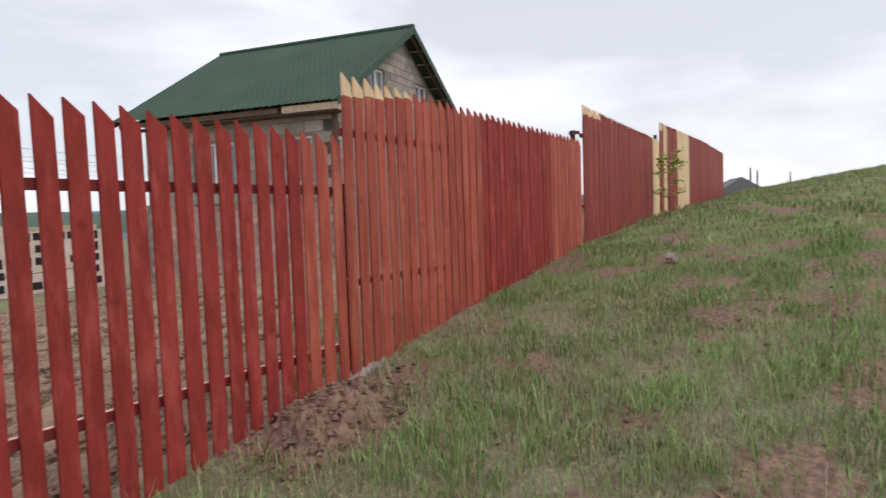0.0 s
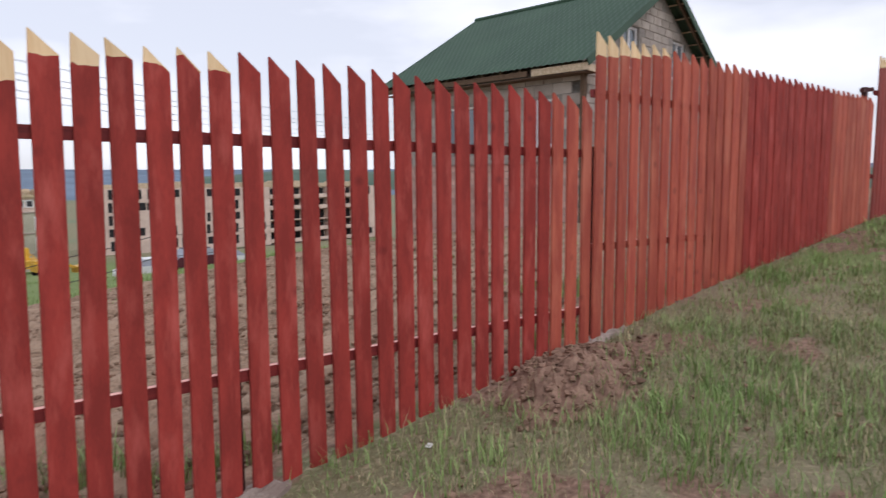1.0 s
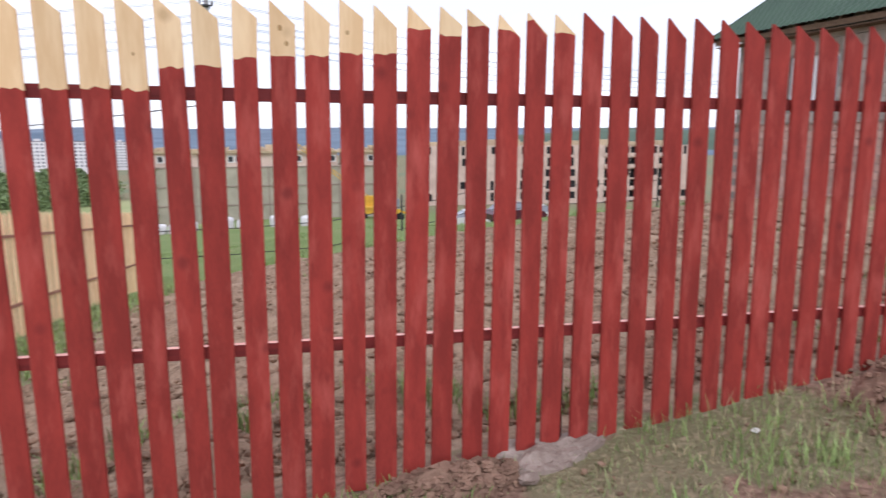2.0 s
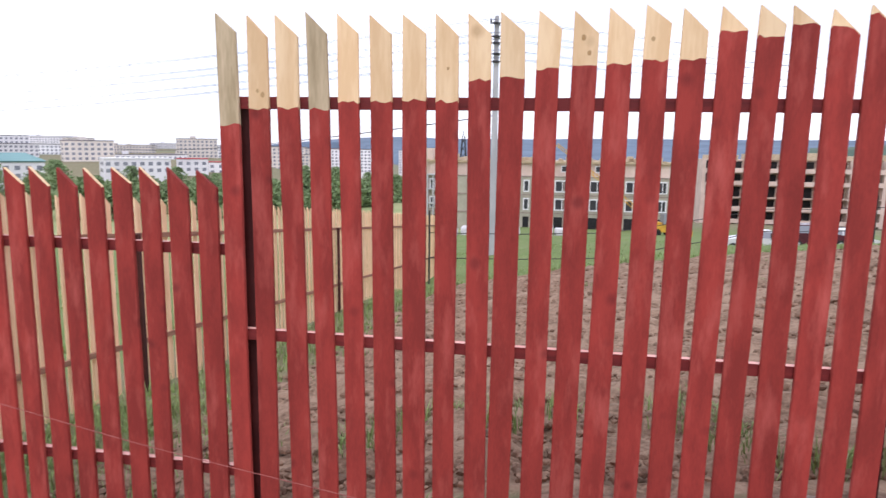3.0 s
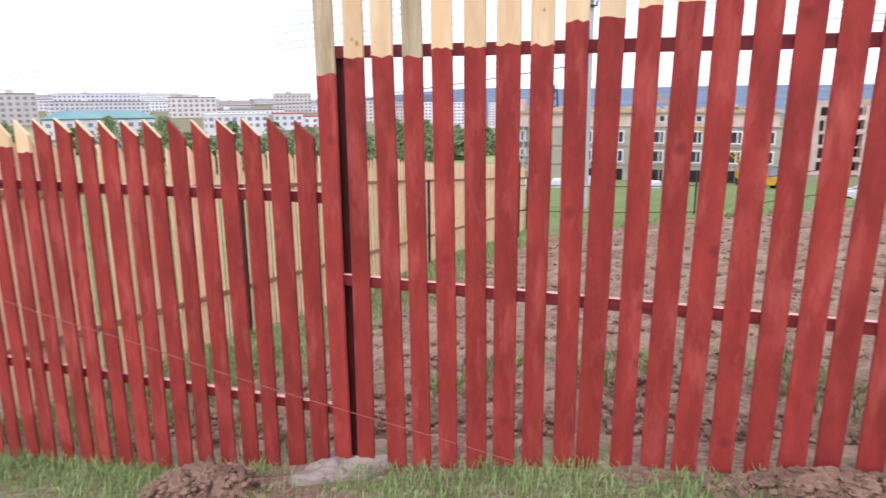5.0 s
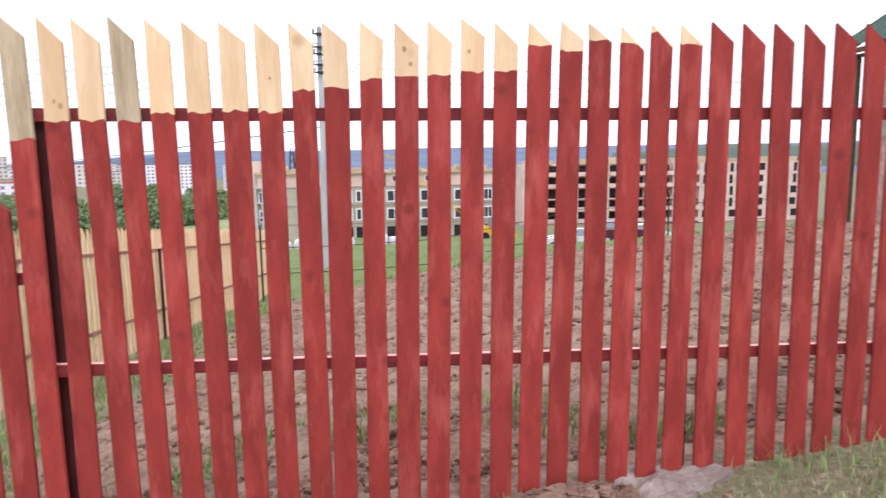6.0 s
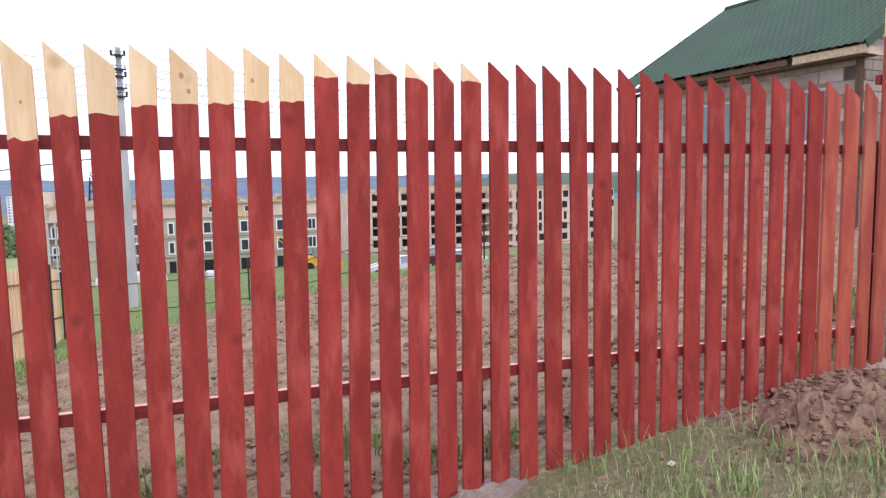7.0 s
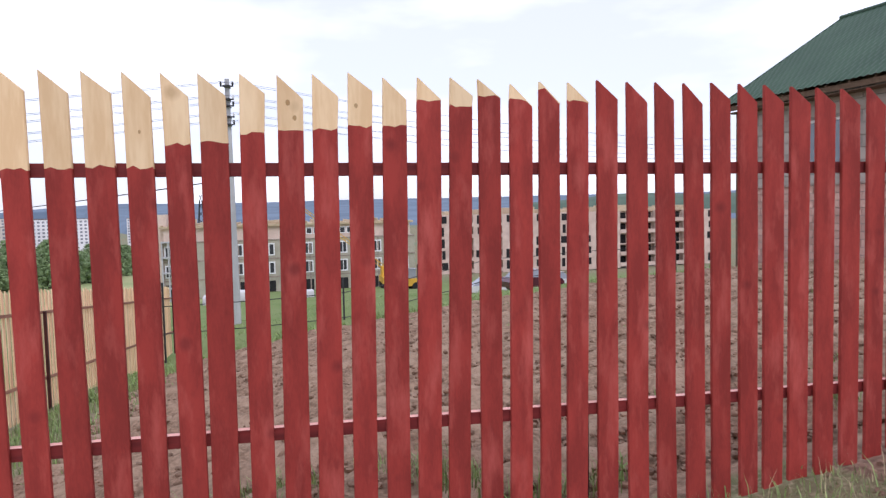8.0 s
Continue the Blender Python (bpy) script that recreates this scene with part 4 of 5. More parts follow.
def car(name, at, rz, paint, label):
    c = thing(name, at, label, "car", "cars parked beyond the plot", rz=rz)
    b = Mesh()
    prof = [(-2.1, 0.35), (-2.15, 0.75), (-1.9, 0.98), (-1.1, 1.02), (1.0, 0.98), (1.9, 0.82), (2.1, 0.6), (2.1, 0.32)]
    vs = [(x, s * 0.84, z) for s in (-1, 1) for x, z in prof]
    n = len(prof)
    b.add(vs, [tuple(range(n)), tuple(range(2 * n - 1, n - 1, -1))] + [((i + 1) % n, i, i + n, (i + 1) % n + n) for i in range(n)])
    part("body", b, paint, c)
    g = Mesh()
    lo, hi = [(-1.75, 0.98), (0.95, 0.98)], [(-1.2, 1.46), (0.25, 1.46)]
    vs = [(x, s * 0.78, z) for s in (-1, 1) for x, z in lo] + [(x, s * 0.62, z) for s in (-1, 1) for x, z in hi]
    g.add(vs, [(0, 1, 5, 4), (3, 2, 6, 7), (2, 0, 4, 6), (1, 3, 7, 5)])
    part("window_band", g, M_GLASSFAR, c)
    r = Mesh()
    r.box(-1.22, -0.63, 1.45, 0.27, 0.63, 1.50)
    for s in (-1, 1):
        r.bar((-0.45, s * 0.785, 0.98), (-0.45, s * 0.63, 1.47), 0.09, 0.04)
    part("roof", r, paint, c)
    for x in (-1.3, 1.3):
        for y in (-0.86, 0.66):
            t = Mesh()
            t.tube([(x, y, 0.31), (x, y + 0.2, 0.31)], 0.31, 12)
            tyre = part("tyre", t, M_RUBBER, c)
            k = Mesh()
            k.tube([(x, y - 0.012, 0.31), (x, y + 0.212, 0.31)], 0.18, 10)
            part("rim", k, M_POLE, tyre)
    for y in (-0.62, 0.62):
        k = Mesh()
        k.box(2.02, y - 0.16, 0.62, 2.11, y + 0.16, 0.74)
        part("headlight", k, M_PVC, c)


crane()
loader()
car("car", (14.2, 40.5, ground_z(14.2, 40.5)), 8, M_MAROON, "dark maroon saloon car parked on grass")
car("car", (17.4, 43.9, ground_z(17.4, 43.9)), 4, M_WHITECAR, "white saloon car parked behind the maroon one")
car("car", (12.3, 46.3, ground_z(12.3, 46.3)), 175, M_WHITECAR, "white car parked behind the maroon one")

def sack(x, y, s, seed):
    """A filled, slightly slumped big bag: rounded box with bulging sides."""
    rnd = random.Random(seed)
    m = Mesh()
    rings, segs = 8, 14
    vs = [(0, 0, 0)]
    for i in range(1, rings):
        v = math.pi * i / rings - math.pi / 2
        for j in range(segs):
            a = 2 * math.pi * j / segs
            def pw(q, e):
                return math.copysign(abs(q) ** e, q)
            k = 1 + rnd.uniform(-0.05, 0.05)
            vs.append((0.72 * s * k * pw(math.cos(v), 0.35) * pw(math.cos(a), 0.5), 0.65 * s * k * pw(math.cos(v), 0.35) * pw(math.sin(a), 0.5), s * (0.75 + 0.75 * pw(math.sin(v), 0.6) * k)))
    vs.append((0, 0, s * 1.5))
    fs = [(0, 1 + (j + 1) % segs, 1 + j) for j in range(segs)]
    for i in range(rings - 2):
        for j in range(segs):
            a, b = 1 + i * segs + j, 1 + i * segs + (j + 1) % segs
            fs.append((a, b, b + segs, a + segs))
    o = 1 + (rings - 2) * segs
    fs += [(o + j, o + (j + 1) % segs, len(vs) - 1) for j in range(segs)]
    m.add(vs, fs)
    ob = part("sack", m, M_SACK, None, "bulging white building-material sack on grass", True, pose(x, y, ground_z(x, y) - 0.05, 0, 0, rnd.uniform(-20, 20)))
    tagged(ob, category="sack", group="white sacks at the building site")


r8 = random.Random(21)
for x in np.arange(-16.5, 2.0, 1.75):
    if not -5.0 < x < -2.5:
        sack(float(x) + r8.uniform(-0.2, 0.2), 71 + r8.uniform(-0.8, 0.8), r8.uniform(0.8, 1.1), r8.randrange(999))


# ---- wire fence at the plot's end ----
def wire_fence():
    f = thing("wire_fence", (0, 0, 0), "thin iron posts with strands of wire", "fence")
    posts = [(-5.9, 20.4), (0.1, 21.2), (3.3, 23.8), (7.0, 26.0), (11.5, 26.5), (17.0, 27.0)]
    for x, y in posts:
        z = ground_z(x, y)
        m = Mesh()
        m.box(x - 0.03, y - 0.03, z - 0.3, x + 0.03, y + 0.03, z + (2.7 if x < -5 else 1.5 + (0.55 if x > 5 else 0.0)))
        part("post", m, M_IRON, f)
    for (xa, ya), (xb, yb) in zip(posts[:-1], posts[1:]):
        for hgt in (0.08, 1.0):
            za, zb = ground_z(xa, ya) + hgt + (0.9 if xa < -5 else 0.55 if xa > 5 else 0), ground_z(xb, yb) + hgt + (0.55 if xb > 5 else 0)
            m = Mesh()
            m.tube([(xa, ya, za), ((xa + xb) / 2, (ya + yb) / 2, (za + zb) / 2 - 0.05), (xb, yb, zb)], 0.016, 5)
            part("wire", m, M_IRON, f)


wire_fence()


# ---- power line ----
def power_line():
    px, py = -4.45, 29.3
    z0, z1 = ground_z(px, py), 7.92
    p = thing("utility_pole", (px, py, z0), "pale concrete utility pole with insulators", "pole")
    m = Mesh()
    h = z1 - z0
    vs = [(s * i, s * j, z) for z, s in ((-0.5, 0.19), (h, 0.095)) for i, j in ((-1, -1), (1, -1), (1, 1), (-1, 1))]
    m.add(vs, [(0, 3, 2, 1), (4, 5, 6, 7), (0, 1, 5, 4), (1, 2, 6, 5), (2, 3, 7, 6), (3, 0, 4, 7)])
    part("shaft", m, M_POLE, p)
    levels = [h - 0.35, h - 0.95, h - 1.25, h - 1.75, h - 2.1]
    for k, z in enumerate(levels):
        a = Mesh()
        a.box(-0.13, -0.32, z - 0.05, 0.13, 0.32, z + 0.03)
        a.box(-0.30, -0.20, z - 0.03, 0.30, -0.14, z + 0.03)
        arm = part("crossarm", a, M_IRON, p)
        for x in (-0.26, 0.26):
            i = Mesh()
            i.tube([(x, -0.17, z + 0.03), (x, -0.17, z + 0.09), (x, -0.17, z + 0.13), (x, -0.17, z + 0.2)], [0.03, 0.055, 0.035, 0.05], 8)
            part("insulator", i, M_PVC if k % 2 else M_IRON, arm)
    for k, z in enumerate(levels):
        for s in (-0.26, 0.26):
            for end, dz in (((-62, 26), -3.2), ((52, 62), 1.2)):
                a = Vector((px + s, py - 0.17, z0 + z + 0.2))
                b = Vector((end[0], end[1] + s, z0 + z + dz))
                pts = [a.lerp(b, t) + Vector((0, 0, -4 * 1.1 * t * (1 - t))) for t in np.linspace(0, 1, 14)]
                m = Mesh()
                m.tube(pts, 0.009, 4)
                ob = part("power_cable", m, M_WIRE, None, "thin aluminium overhead power cable")
                tagged(ob, category="cable", group="overhead power cables")
    a, b = Vector((px, py, z0 + h - 4.6)), Vector((-70, 92, 1.2))
    m = Mesh()
    m.tube([a.lerp(b, t) + Vector((0, 0, -4 * 0.8 * t * (1 - t))) for t in np.linspace(0, 1, 14)], 0.028, 5)
    tagged(part("power_cable", m, M_IRON, None, "single dark overhead cable"), category="cable", group="overhead power cables")


power_line()


# ---- trees ----
def tree_meshes(h, w, seed, clumps):
    rnd = random.Random(seed)
    t = Mesh()
    t.tube([(0, 0, -0.4), (0.1, 0, h * 0.3), (0.0, 0.15, h * 0.7), (0.05, 0.1, h * 0.92)], [0.035 * h, 0.028 * h, 0.016 * h, 0.005 * h], 7)
    for k in range(6):
        z, a = h * rnd.uniform(0.25, 0.7), rnd.uniform(0, 6.28)
        t.tube([(0.05, 0.05, z), (0.5 * w * math.cos(a) * 0.6, 0.5 * w * math.sin(a) * 0.6, z + h * 0.18)], [0.012 * h, 0.004 * h], 5)
    c = Mesh()

    def spot(edge):
        a, q, u = rnd.uniform(0, 6.28), rnd.random() ** edge, rnd.random()
        rad = 0.5 * w * math.sin(math.pi * (0.25 + 0.71 * u)) ** 0.8 * q * (1 + 0.22 * math.sin(3 * a + 7 * u + seed) + 0.15 * math.sin(7 * a - 5 * u))
        return Vector((rad * math.cos(a), rad * math.sin(a), h * (0.05 + 0.93 * u)))

    for k in range(70):
        p, r = spot(0.8) * 0.84, w * rnd.uniform(0.05, 0.09)
        c.blob(p, (r, r, r), rnd.random(), 3, 5, 0.45)
    for k in range(clumps):
        p = spot(0.35)
        d = Vector((rnd.uniform(-1, 1), rnd.uniform(-1, 1), rnd.uniform(-0.7, 0.7))).normalized() * w * rnd.uniform(0.02, 0.045)
        n = d.cross(Vector((rnd.uniform(-1, 1), rnd.uniform(-1, 1), rnd.uniform(-1, 1)))).normalized() * d.length * 0.8
        c.add([p - d, p + n, p + d, p - n], [(0, 1, 2, 3)])
    return t, c


def trees():
    rnd = random.Random(12)
    kinds = [(9, 9, 0), (8, 10.5, 1), (11, 8, 2), (7, 9.5, 3)]
    protos = []
    spots = []
    for az, d, n, spread in ((34, 190, 13, 5), (28, 200, 14, 4), (23, 225, 14, 4), (18.5, 235, 13, 3), (38, 215, 10, 4), (15, 250, 6, 2), (52.5, 330, 5, 2.0), (47, 300, 3, 1.5), (42, 260, 5, 3), (14, 300, 4, 2), (56, 240, 4, 3)):
        for _ in range(n):
            spots.append((az + rnd.uniform(-spread, spread), d * rnd.uniform(0.9, 1.2), rnd.uniform(0.75, 1.15)))
    for i, (az, d, s) in enumerate(spots):
        a = radians(az)
        x, y = -1.25 - d * math.sin(a), -2.97 + d * math.cos(a)
        k = i % 4
        at = Matrix.Translation((x, y, ground_z(x, y) - 0.5)) @ Matrix.Rotation(rnd.uniform(0, 6.28), 4, "Z") @ Matrix.Scale(s * 1.25, 4)
        if i < 4:
            hh, ww, q = kinds[k]
            tr, cr = tree_meshes(hh, ww, q, 1500)
            t = thing("tree", (0, 0, 0), "leafy deciduous tree below the town", "tree", "trees below the town")
            part("trunk", tr, M_BARK, t)
            part("crown", cr, M_LEAF, t)
            t.matrix_basis = at
            protos.append(t)
        else:
            t = copy_thing(protos[k], Matrix())
            t.matrix_basis = at


def bush():
    x, y = -45.3, 22.3
    b = thing("bush", (x, y, ground_z(x, y)), "dense green bush on the meadow slope", "bush")
    rnd = random.Random(31)
    t, c = Mesh(), Mesh()
    for k in range(9):
        a = rnd.uniform(0, 6.28)
        t.tube([(0.1 * math.cos(a), 0.1 * math.sin(a), -0.1), (1.0 * math.cos(a), 1.0 * math.sin(a), 1.6)], [0.05, 0.015], 5)
    for k in range(2600):
        a, q, u = rnd.uniform(0, 6.28), rnd.random() ** 0.4, rnd.random()
        rad = 2.6 * math.sin(math.pi * (0.2 + 0.75 * u)) ** 0.6 * q * (1 + 0.25 * math.sin(3 * a + 5 * u))
        p = Vector((rad * math.cos(a), rad * math.sin(a), 0.1 + 2.9 * u))
        d = Vector((rnd.uniform(-1, 1), rnd.uniform(-1, 1), rnd.uniform(-0.7, 0.7))).normalized() * rnd.uniform(0.06, 0.15)
        n = d.cross(Vector((rnd.uniform(-1, 1), rnd.uniform(-1, 1), rnd.uniform(-1, 1)))).normalized() * d.length * 0.7
        c.add([p - d, p + n, p + d, p - n], [(0, 1, 2, 3)])
    part("stems", t, M_BARK, b)
    part("foliage", c, M_LEAF, b)
    b.scale = (1.25, 1.25, 1.2)


def sapling():
    x, y = 12.75, -0.42
    s = thing("sapling", (x, y, ground_z(x, y)), "young sapling with sparse light green leaves", "tree")
    rnd = random.Random(5)
    t, c = Mesh(), Mesh()
    t.tube([(0, 0, -0.1), (0.05, 0, 0.7), (0.0, 0.02, 1.3), (0.06, 0, 1.75)], [0.014, 0.011, 0.007, 0.003], 6)
    tips = []
    for k in range(14):
        z, a = rnd.uniform(0.45, 1.6), rnd.uniform(0, 6.28)
        e = Vector((0.38 * math.cos(a), 0.38 * math.sin(a), z + 0.25))
        t.tube([(0.03, 0, z), e], [0.006, 0.002], 4)
        tips += [Vector((0.03, 0, z)).lerp(e, q) for q in (0.5, 0.7, 0.85, 1.0)]
    for p in tips:
        for _ in range(6):
            q = p + Vector((rnd.uniform(-0.07, 0.07), rnd.uniform(-0.07, 0.07), rnd.uniform(-0.06, 0.06)))
            d = Vector((rnd.uniform(-1, 1), rnd.uniform(-1, 1), rnd.uniform(-0.5, 0.6))).normalized() * 0.10
            n = d.cross(Vector((rnd.uniform(-1, 1), rnd.uniform(-1, 1), 1))).normalized() * 0.030
            c.add([q, q + d * 0.5 + n, q + d, q + d * 0.5 - n], [(0, 1, 2, 3)])
    part("trunk", t, M_BARK, s)
    part("leaves", c, M_LEAFNEAR, s)
    s.scale = (0.8, 0.8, 0.72)


trees()
bush()
sapling()


# ---- town and hills ----
def block_of_flats(az, d, length, floors, turn, wall, label, depth=13, roof=M_GREYROOF, top=0.0, near=False):
    """A block seen at azimuth az and distance d; top is the elevation of its eaves in degrees."""
    a = radians(az)
    x, y = -1.25 - d * math.sin(a), -2.97 + d * math.cos(a)
    h = floors * 3.0 + 3.5
    z_top = 1.7 + d * math.tan(radians(top))
    foot = min(0.0, ground_z(x, y) - 1.5 - (z_top - h))
    b = thing("apartment_building", (x, y, z_top - h), label, "building", "blocks of flats in the town", rz=az + turn)
    w = Mesh()
    w.box(-length / 2, 0, foot, length / 2, depth, h)
    part("wall", w, wall, b)
    r = Mesh()
    r.box(-length / 2 - 0.3, -0.3, h, length / 2 + 0.3, depth + 0.3, h + 0.5)
    if roof == M_TEAL:
        r.add([(-length / 2 - 0.8, -0.8, h + 0.5), (length / 2 + 0.8, -0.8, h + 0.5), (length / 2 + 0.8, depth + 0.8, h + 0.5), (-length / 2 - 0.8, depth + 0.8, h + 0.5), (-length / 2 + 6, depth / 2, h + 3.6), (length / 2 - 6, depth / 2, h + 3.6)],
              [(0, 1, 5, 4), (1, 2, 5), (2, 3, 4, 5), (3, 0, 4), (0, 3, 2, 1)])
    roof_ob = part("roof", r, roof, b)
    r = Mesh()
    r.box(-length / 6, depth * 0.3, h + 0.5, -length / 6 + 4, depth * 0.7, h + 2.5)
    if floors > 4:
        part("lift_house", r, wall, roof_ob)
    n = int(length / 3.4)
    if near:
        p = Mesh()
        p.box(0, -0.06, 0, 1.7, 0.02, 1.5)
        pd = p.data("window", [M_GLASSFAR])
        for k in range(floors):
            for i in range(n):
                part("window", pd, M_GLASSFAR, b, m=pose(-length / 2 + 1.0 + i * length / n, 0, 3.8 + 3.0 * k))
                if i % 3 == 1:
                    q = Mesh()
                    q.box(0, -1.1, 0, 2.6, 0, 1.0)
                    part("balcony", q, M_TEAL if (i + k) % 5 == 0 else M_PVC, b, m=pose(-length / 2 + 0.6 + i * length / n, 0, 3.1 + 3.0 * k))
    else:
        p = Mesh()
        for k in range(floors):
            for i in range(n):
                p.box(-length / 2 + 0.9 + i * length / n, -0.08, 3.6 + 3.0 * k, -length / 2 + 2.7 + i * length / n, 0.02, 5.2 + 3.0 * k)
        for k in range(floors):
            for i in range(int(depth / 3.4)):
                for s in (-1, 1):
                    p.box(s * length / 2 - 0.08, 0.9 + i * 3.4, 3.6 + 3.0 * k, s * length / 2 + 0.08, 2.5 + i * 3.4, 5.2 + 3.0 * k)
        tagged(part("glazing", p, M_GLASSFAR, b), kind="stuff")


def town():
    rnd = random.Random(77)
    block_of_flats(62.3, 205, 17, 6, 12, M_PANEL, "white panel block of flats with balconies", near=True, top=1.75)
    block_of_flats(58.3, 212, 9, 6, -30, M_PANEL, "pale end of a panel block of flats", near=True, top=1.45)
    for lo, hi, d0, d1, t0, t1 in ((22.5, 60, 520, 640, -0.35, 0.1), (22.5, 60, 700, 860, 0.0, 0.4), (26, 60, 950, 1150, 0.35, 0.62)):
        az = lo
        while az < hi:
            d, wd = rnd.uniform(d0, d1), rnd.uniform(26, 78)
            block_of_flats(az, d, wd, rnd.choice((5, 5, 5, 7, 9)), rnd.uniform(-30, 30), M_PANEL if rnd.random() < 0.6 else M_CREAM, "pale panel block of flats on the far slope", top=rnd.uniform(t0, t1) - 0.4 * (1 - smooth01(az, 34, 41)))
            az += math.degrees(wd / d) * rnd.uniform(0.8, 1.5)
    for az, d, wd, fl, el in ((50.0, 420, 21, 7, 0.6), (37.8, 480, 29, 6, 0.3), (44.6, 640, 66, 9, 0.6), (30.0, 600, 31, 9, 0.55), (25, 560, 30, 7, 0.0), (17.4, 640, 60, 7, -0.15), (12.2, 800, 40, 9, -0.2), (20.2, 700, 34, 9, -0.1)):
        block_of_flats(az, d, wd, fl, rnd.uniform(-15, 15), M_CREAM if wd < 40 else M_PANEL, "tall pale panel block of flats in the town", top=el)
    block_of_flats(44.6, 300, 40, 3, 0, M_PANEL, "long white school building under a teal roof", roof=M_TEAL, top=-1.3)
    block_of_flats(34.5, 330, 28, 2, 10, M_PANEL, "low building with a white roof among trees", roof=M_PVC, top=-1.05)
    block_of_flats(30.5, 360, 15, 2, 0, M_PANEL, "low white building under a red roof", roof=M_REDROOF, top=-1.05)
    block_of_flats(28.6, 380, 9, 2, 0, M_PANEL, "low white building under a red roof", roof=M_REDROOF, top=-1.3)
    # lattice mast beyond the flats
    m = thing("lattice_mast", (-35.8, 240, ground_z(-35.8, 240)), "grey lattice mast far behind the flats", "mast")
    k = Mesh()
    for s in (-1, 1):
        for q in (-1, 1):
            k.bar((2.2 * s, 2.2 * q, 0), (0.4 * s, 0.4 * q, 25), 0.25, 0.25)
    for i in range(10):
        t0, t1 = i / 10, (i + 1) / 10
        k.bar((2.2 - 1.8 * t0, -2.2 + 1.8 * t0, 27 * t0), (-2.2 + 1.8 * t1, -2.2 + 1.8 * t1, 27 * t1), 0.18, 0.18)
        k.bar((-2.2 + 1.8 * t0, -2.2 + 1.8 * t0, 27 * t0), (2.2 - 1.8 * t1, -2.2 + 1.8 * t1, 27 * t1), 0.18, 0.18)
    part("lattice", k, M_IRON, m)


def hills():
    vs, fs = [], []
    n = 160
    for i in range(n + 1):
        az = radians(-95 + 170 * i / n)
        e = 0.92 + 0.14 * noise.fractal((i * 0.09, 2, 0), 1, 2, 4) - 2.4 * smooth01(math.degrees(az), 14, 42)
        near = 1 - smooth01(math.degrees(az), 13, 19)
        for d, hh in ((3000 - 2150 * near, -70 + 27 * near), (3300 - 2150 * near, -64 + 26 * near), (3300, 1.7 + 3300 * math.tan(radians(e)) * 0.6), (3600, 1.7 + 3600 * math.tan(radians(e))), (3900, -70)):
            vs.append((-d * math.sin(az), d * math.cos(az), hh))
    for i in range(n):
        for k in range(4):
            a = i * 5 + k
            fs.append((a, a + 1, a + 6, a + 5))
    m = Mesh()
    m.add(vs, fs)
    ob = part("backdrop", m, M_HILL, None, "long wooded hills on the horizon, blue haze in their colour", True)
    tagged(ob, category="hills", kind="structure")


def near_hill():
    vs, fs = [], []
    n = 70
    for i in range(n + 1):
        deg = -19 - 66 * i / n
        a = radians(deg)
        e = 0.35 + 0.58 * smooth01(-deg, 20, 28) - 0.2 * smooth01(-deg, 29.5, 33) + 0.12 * noise.fractal((i * 0.22, 7, 0), 1, 2, 4)
        for d, hh in ((1500, -60), (1700, 1.7 + 1700 * math.tan(radians(e * 0.45))), (1900, 1.7 + 1900 * math.tan(radians(e))), (2200, -60)):
            vs.append((-d * math.sin(a), d * math.cos(a), hh))
    for i in range(n):
        for k in range(3):
            q = i * 4 + k
            fs.append((q, q + 4, q + 5, q + 1))
    m = Mesh()
    m.add(vs, fs)
    tagged(part("backdrop", m, M_NEARHILL, None, "dark green wooded hill behind the flats", True), category="hills", kind="structure")


town()
hills()
near_hill()

# a small house and poles over the brow of the slope
far = thing("house", (62, 3.2, ground_z(62, 3.2)), "small house with a grey roof over the brow", "house", rz=15)
m = Mesh()
m.box(-3, -2, -0.5, 3, 2, 2.6)
part("wall", m, M_CREAM, far)
m = Mesh()
m.add([(x, y, z) for x in (-3.3, 3.3) for y, z in ((-2.4, 2.5), (2.4, 2.5), (0, 4.0))], [(0, 2, 1), (3, 4, 5), (0, 3, 5, 2), (1, 2, 5, 4), (0, 1, 4, 3)])
part("roof", m, M_GREYROOF, far)
for x, y, h in ((60, 1.8, 4.6), (66, 1.7, 4.6), (82, -0.5, 4.6)):
    p = Mesh()
    p.tube([(0, 0, -0.5), (0, 0, h)], [0.1, 0.07], 7)
    ob = part("pole", p, M_BARK, None, "plain wooden pole over the brow", m=pose(x, y, ground_z(x, y)))
    tagged(ob, category="pole", group="wooden poles over the brow")


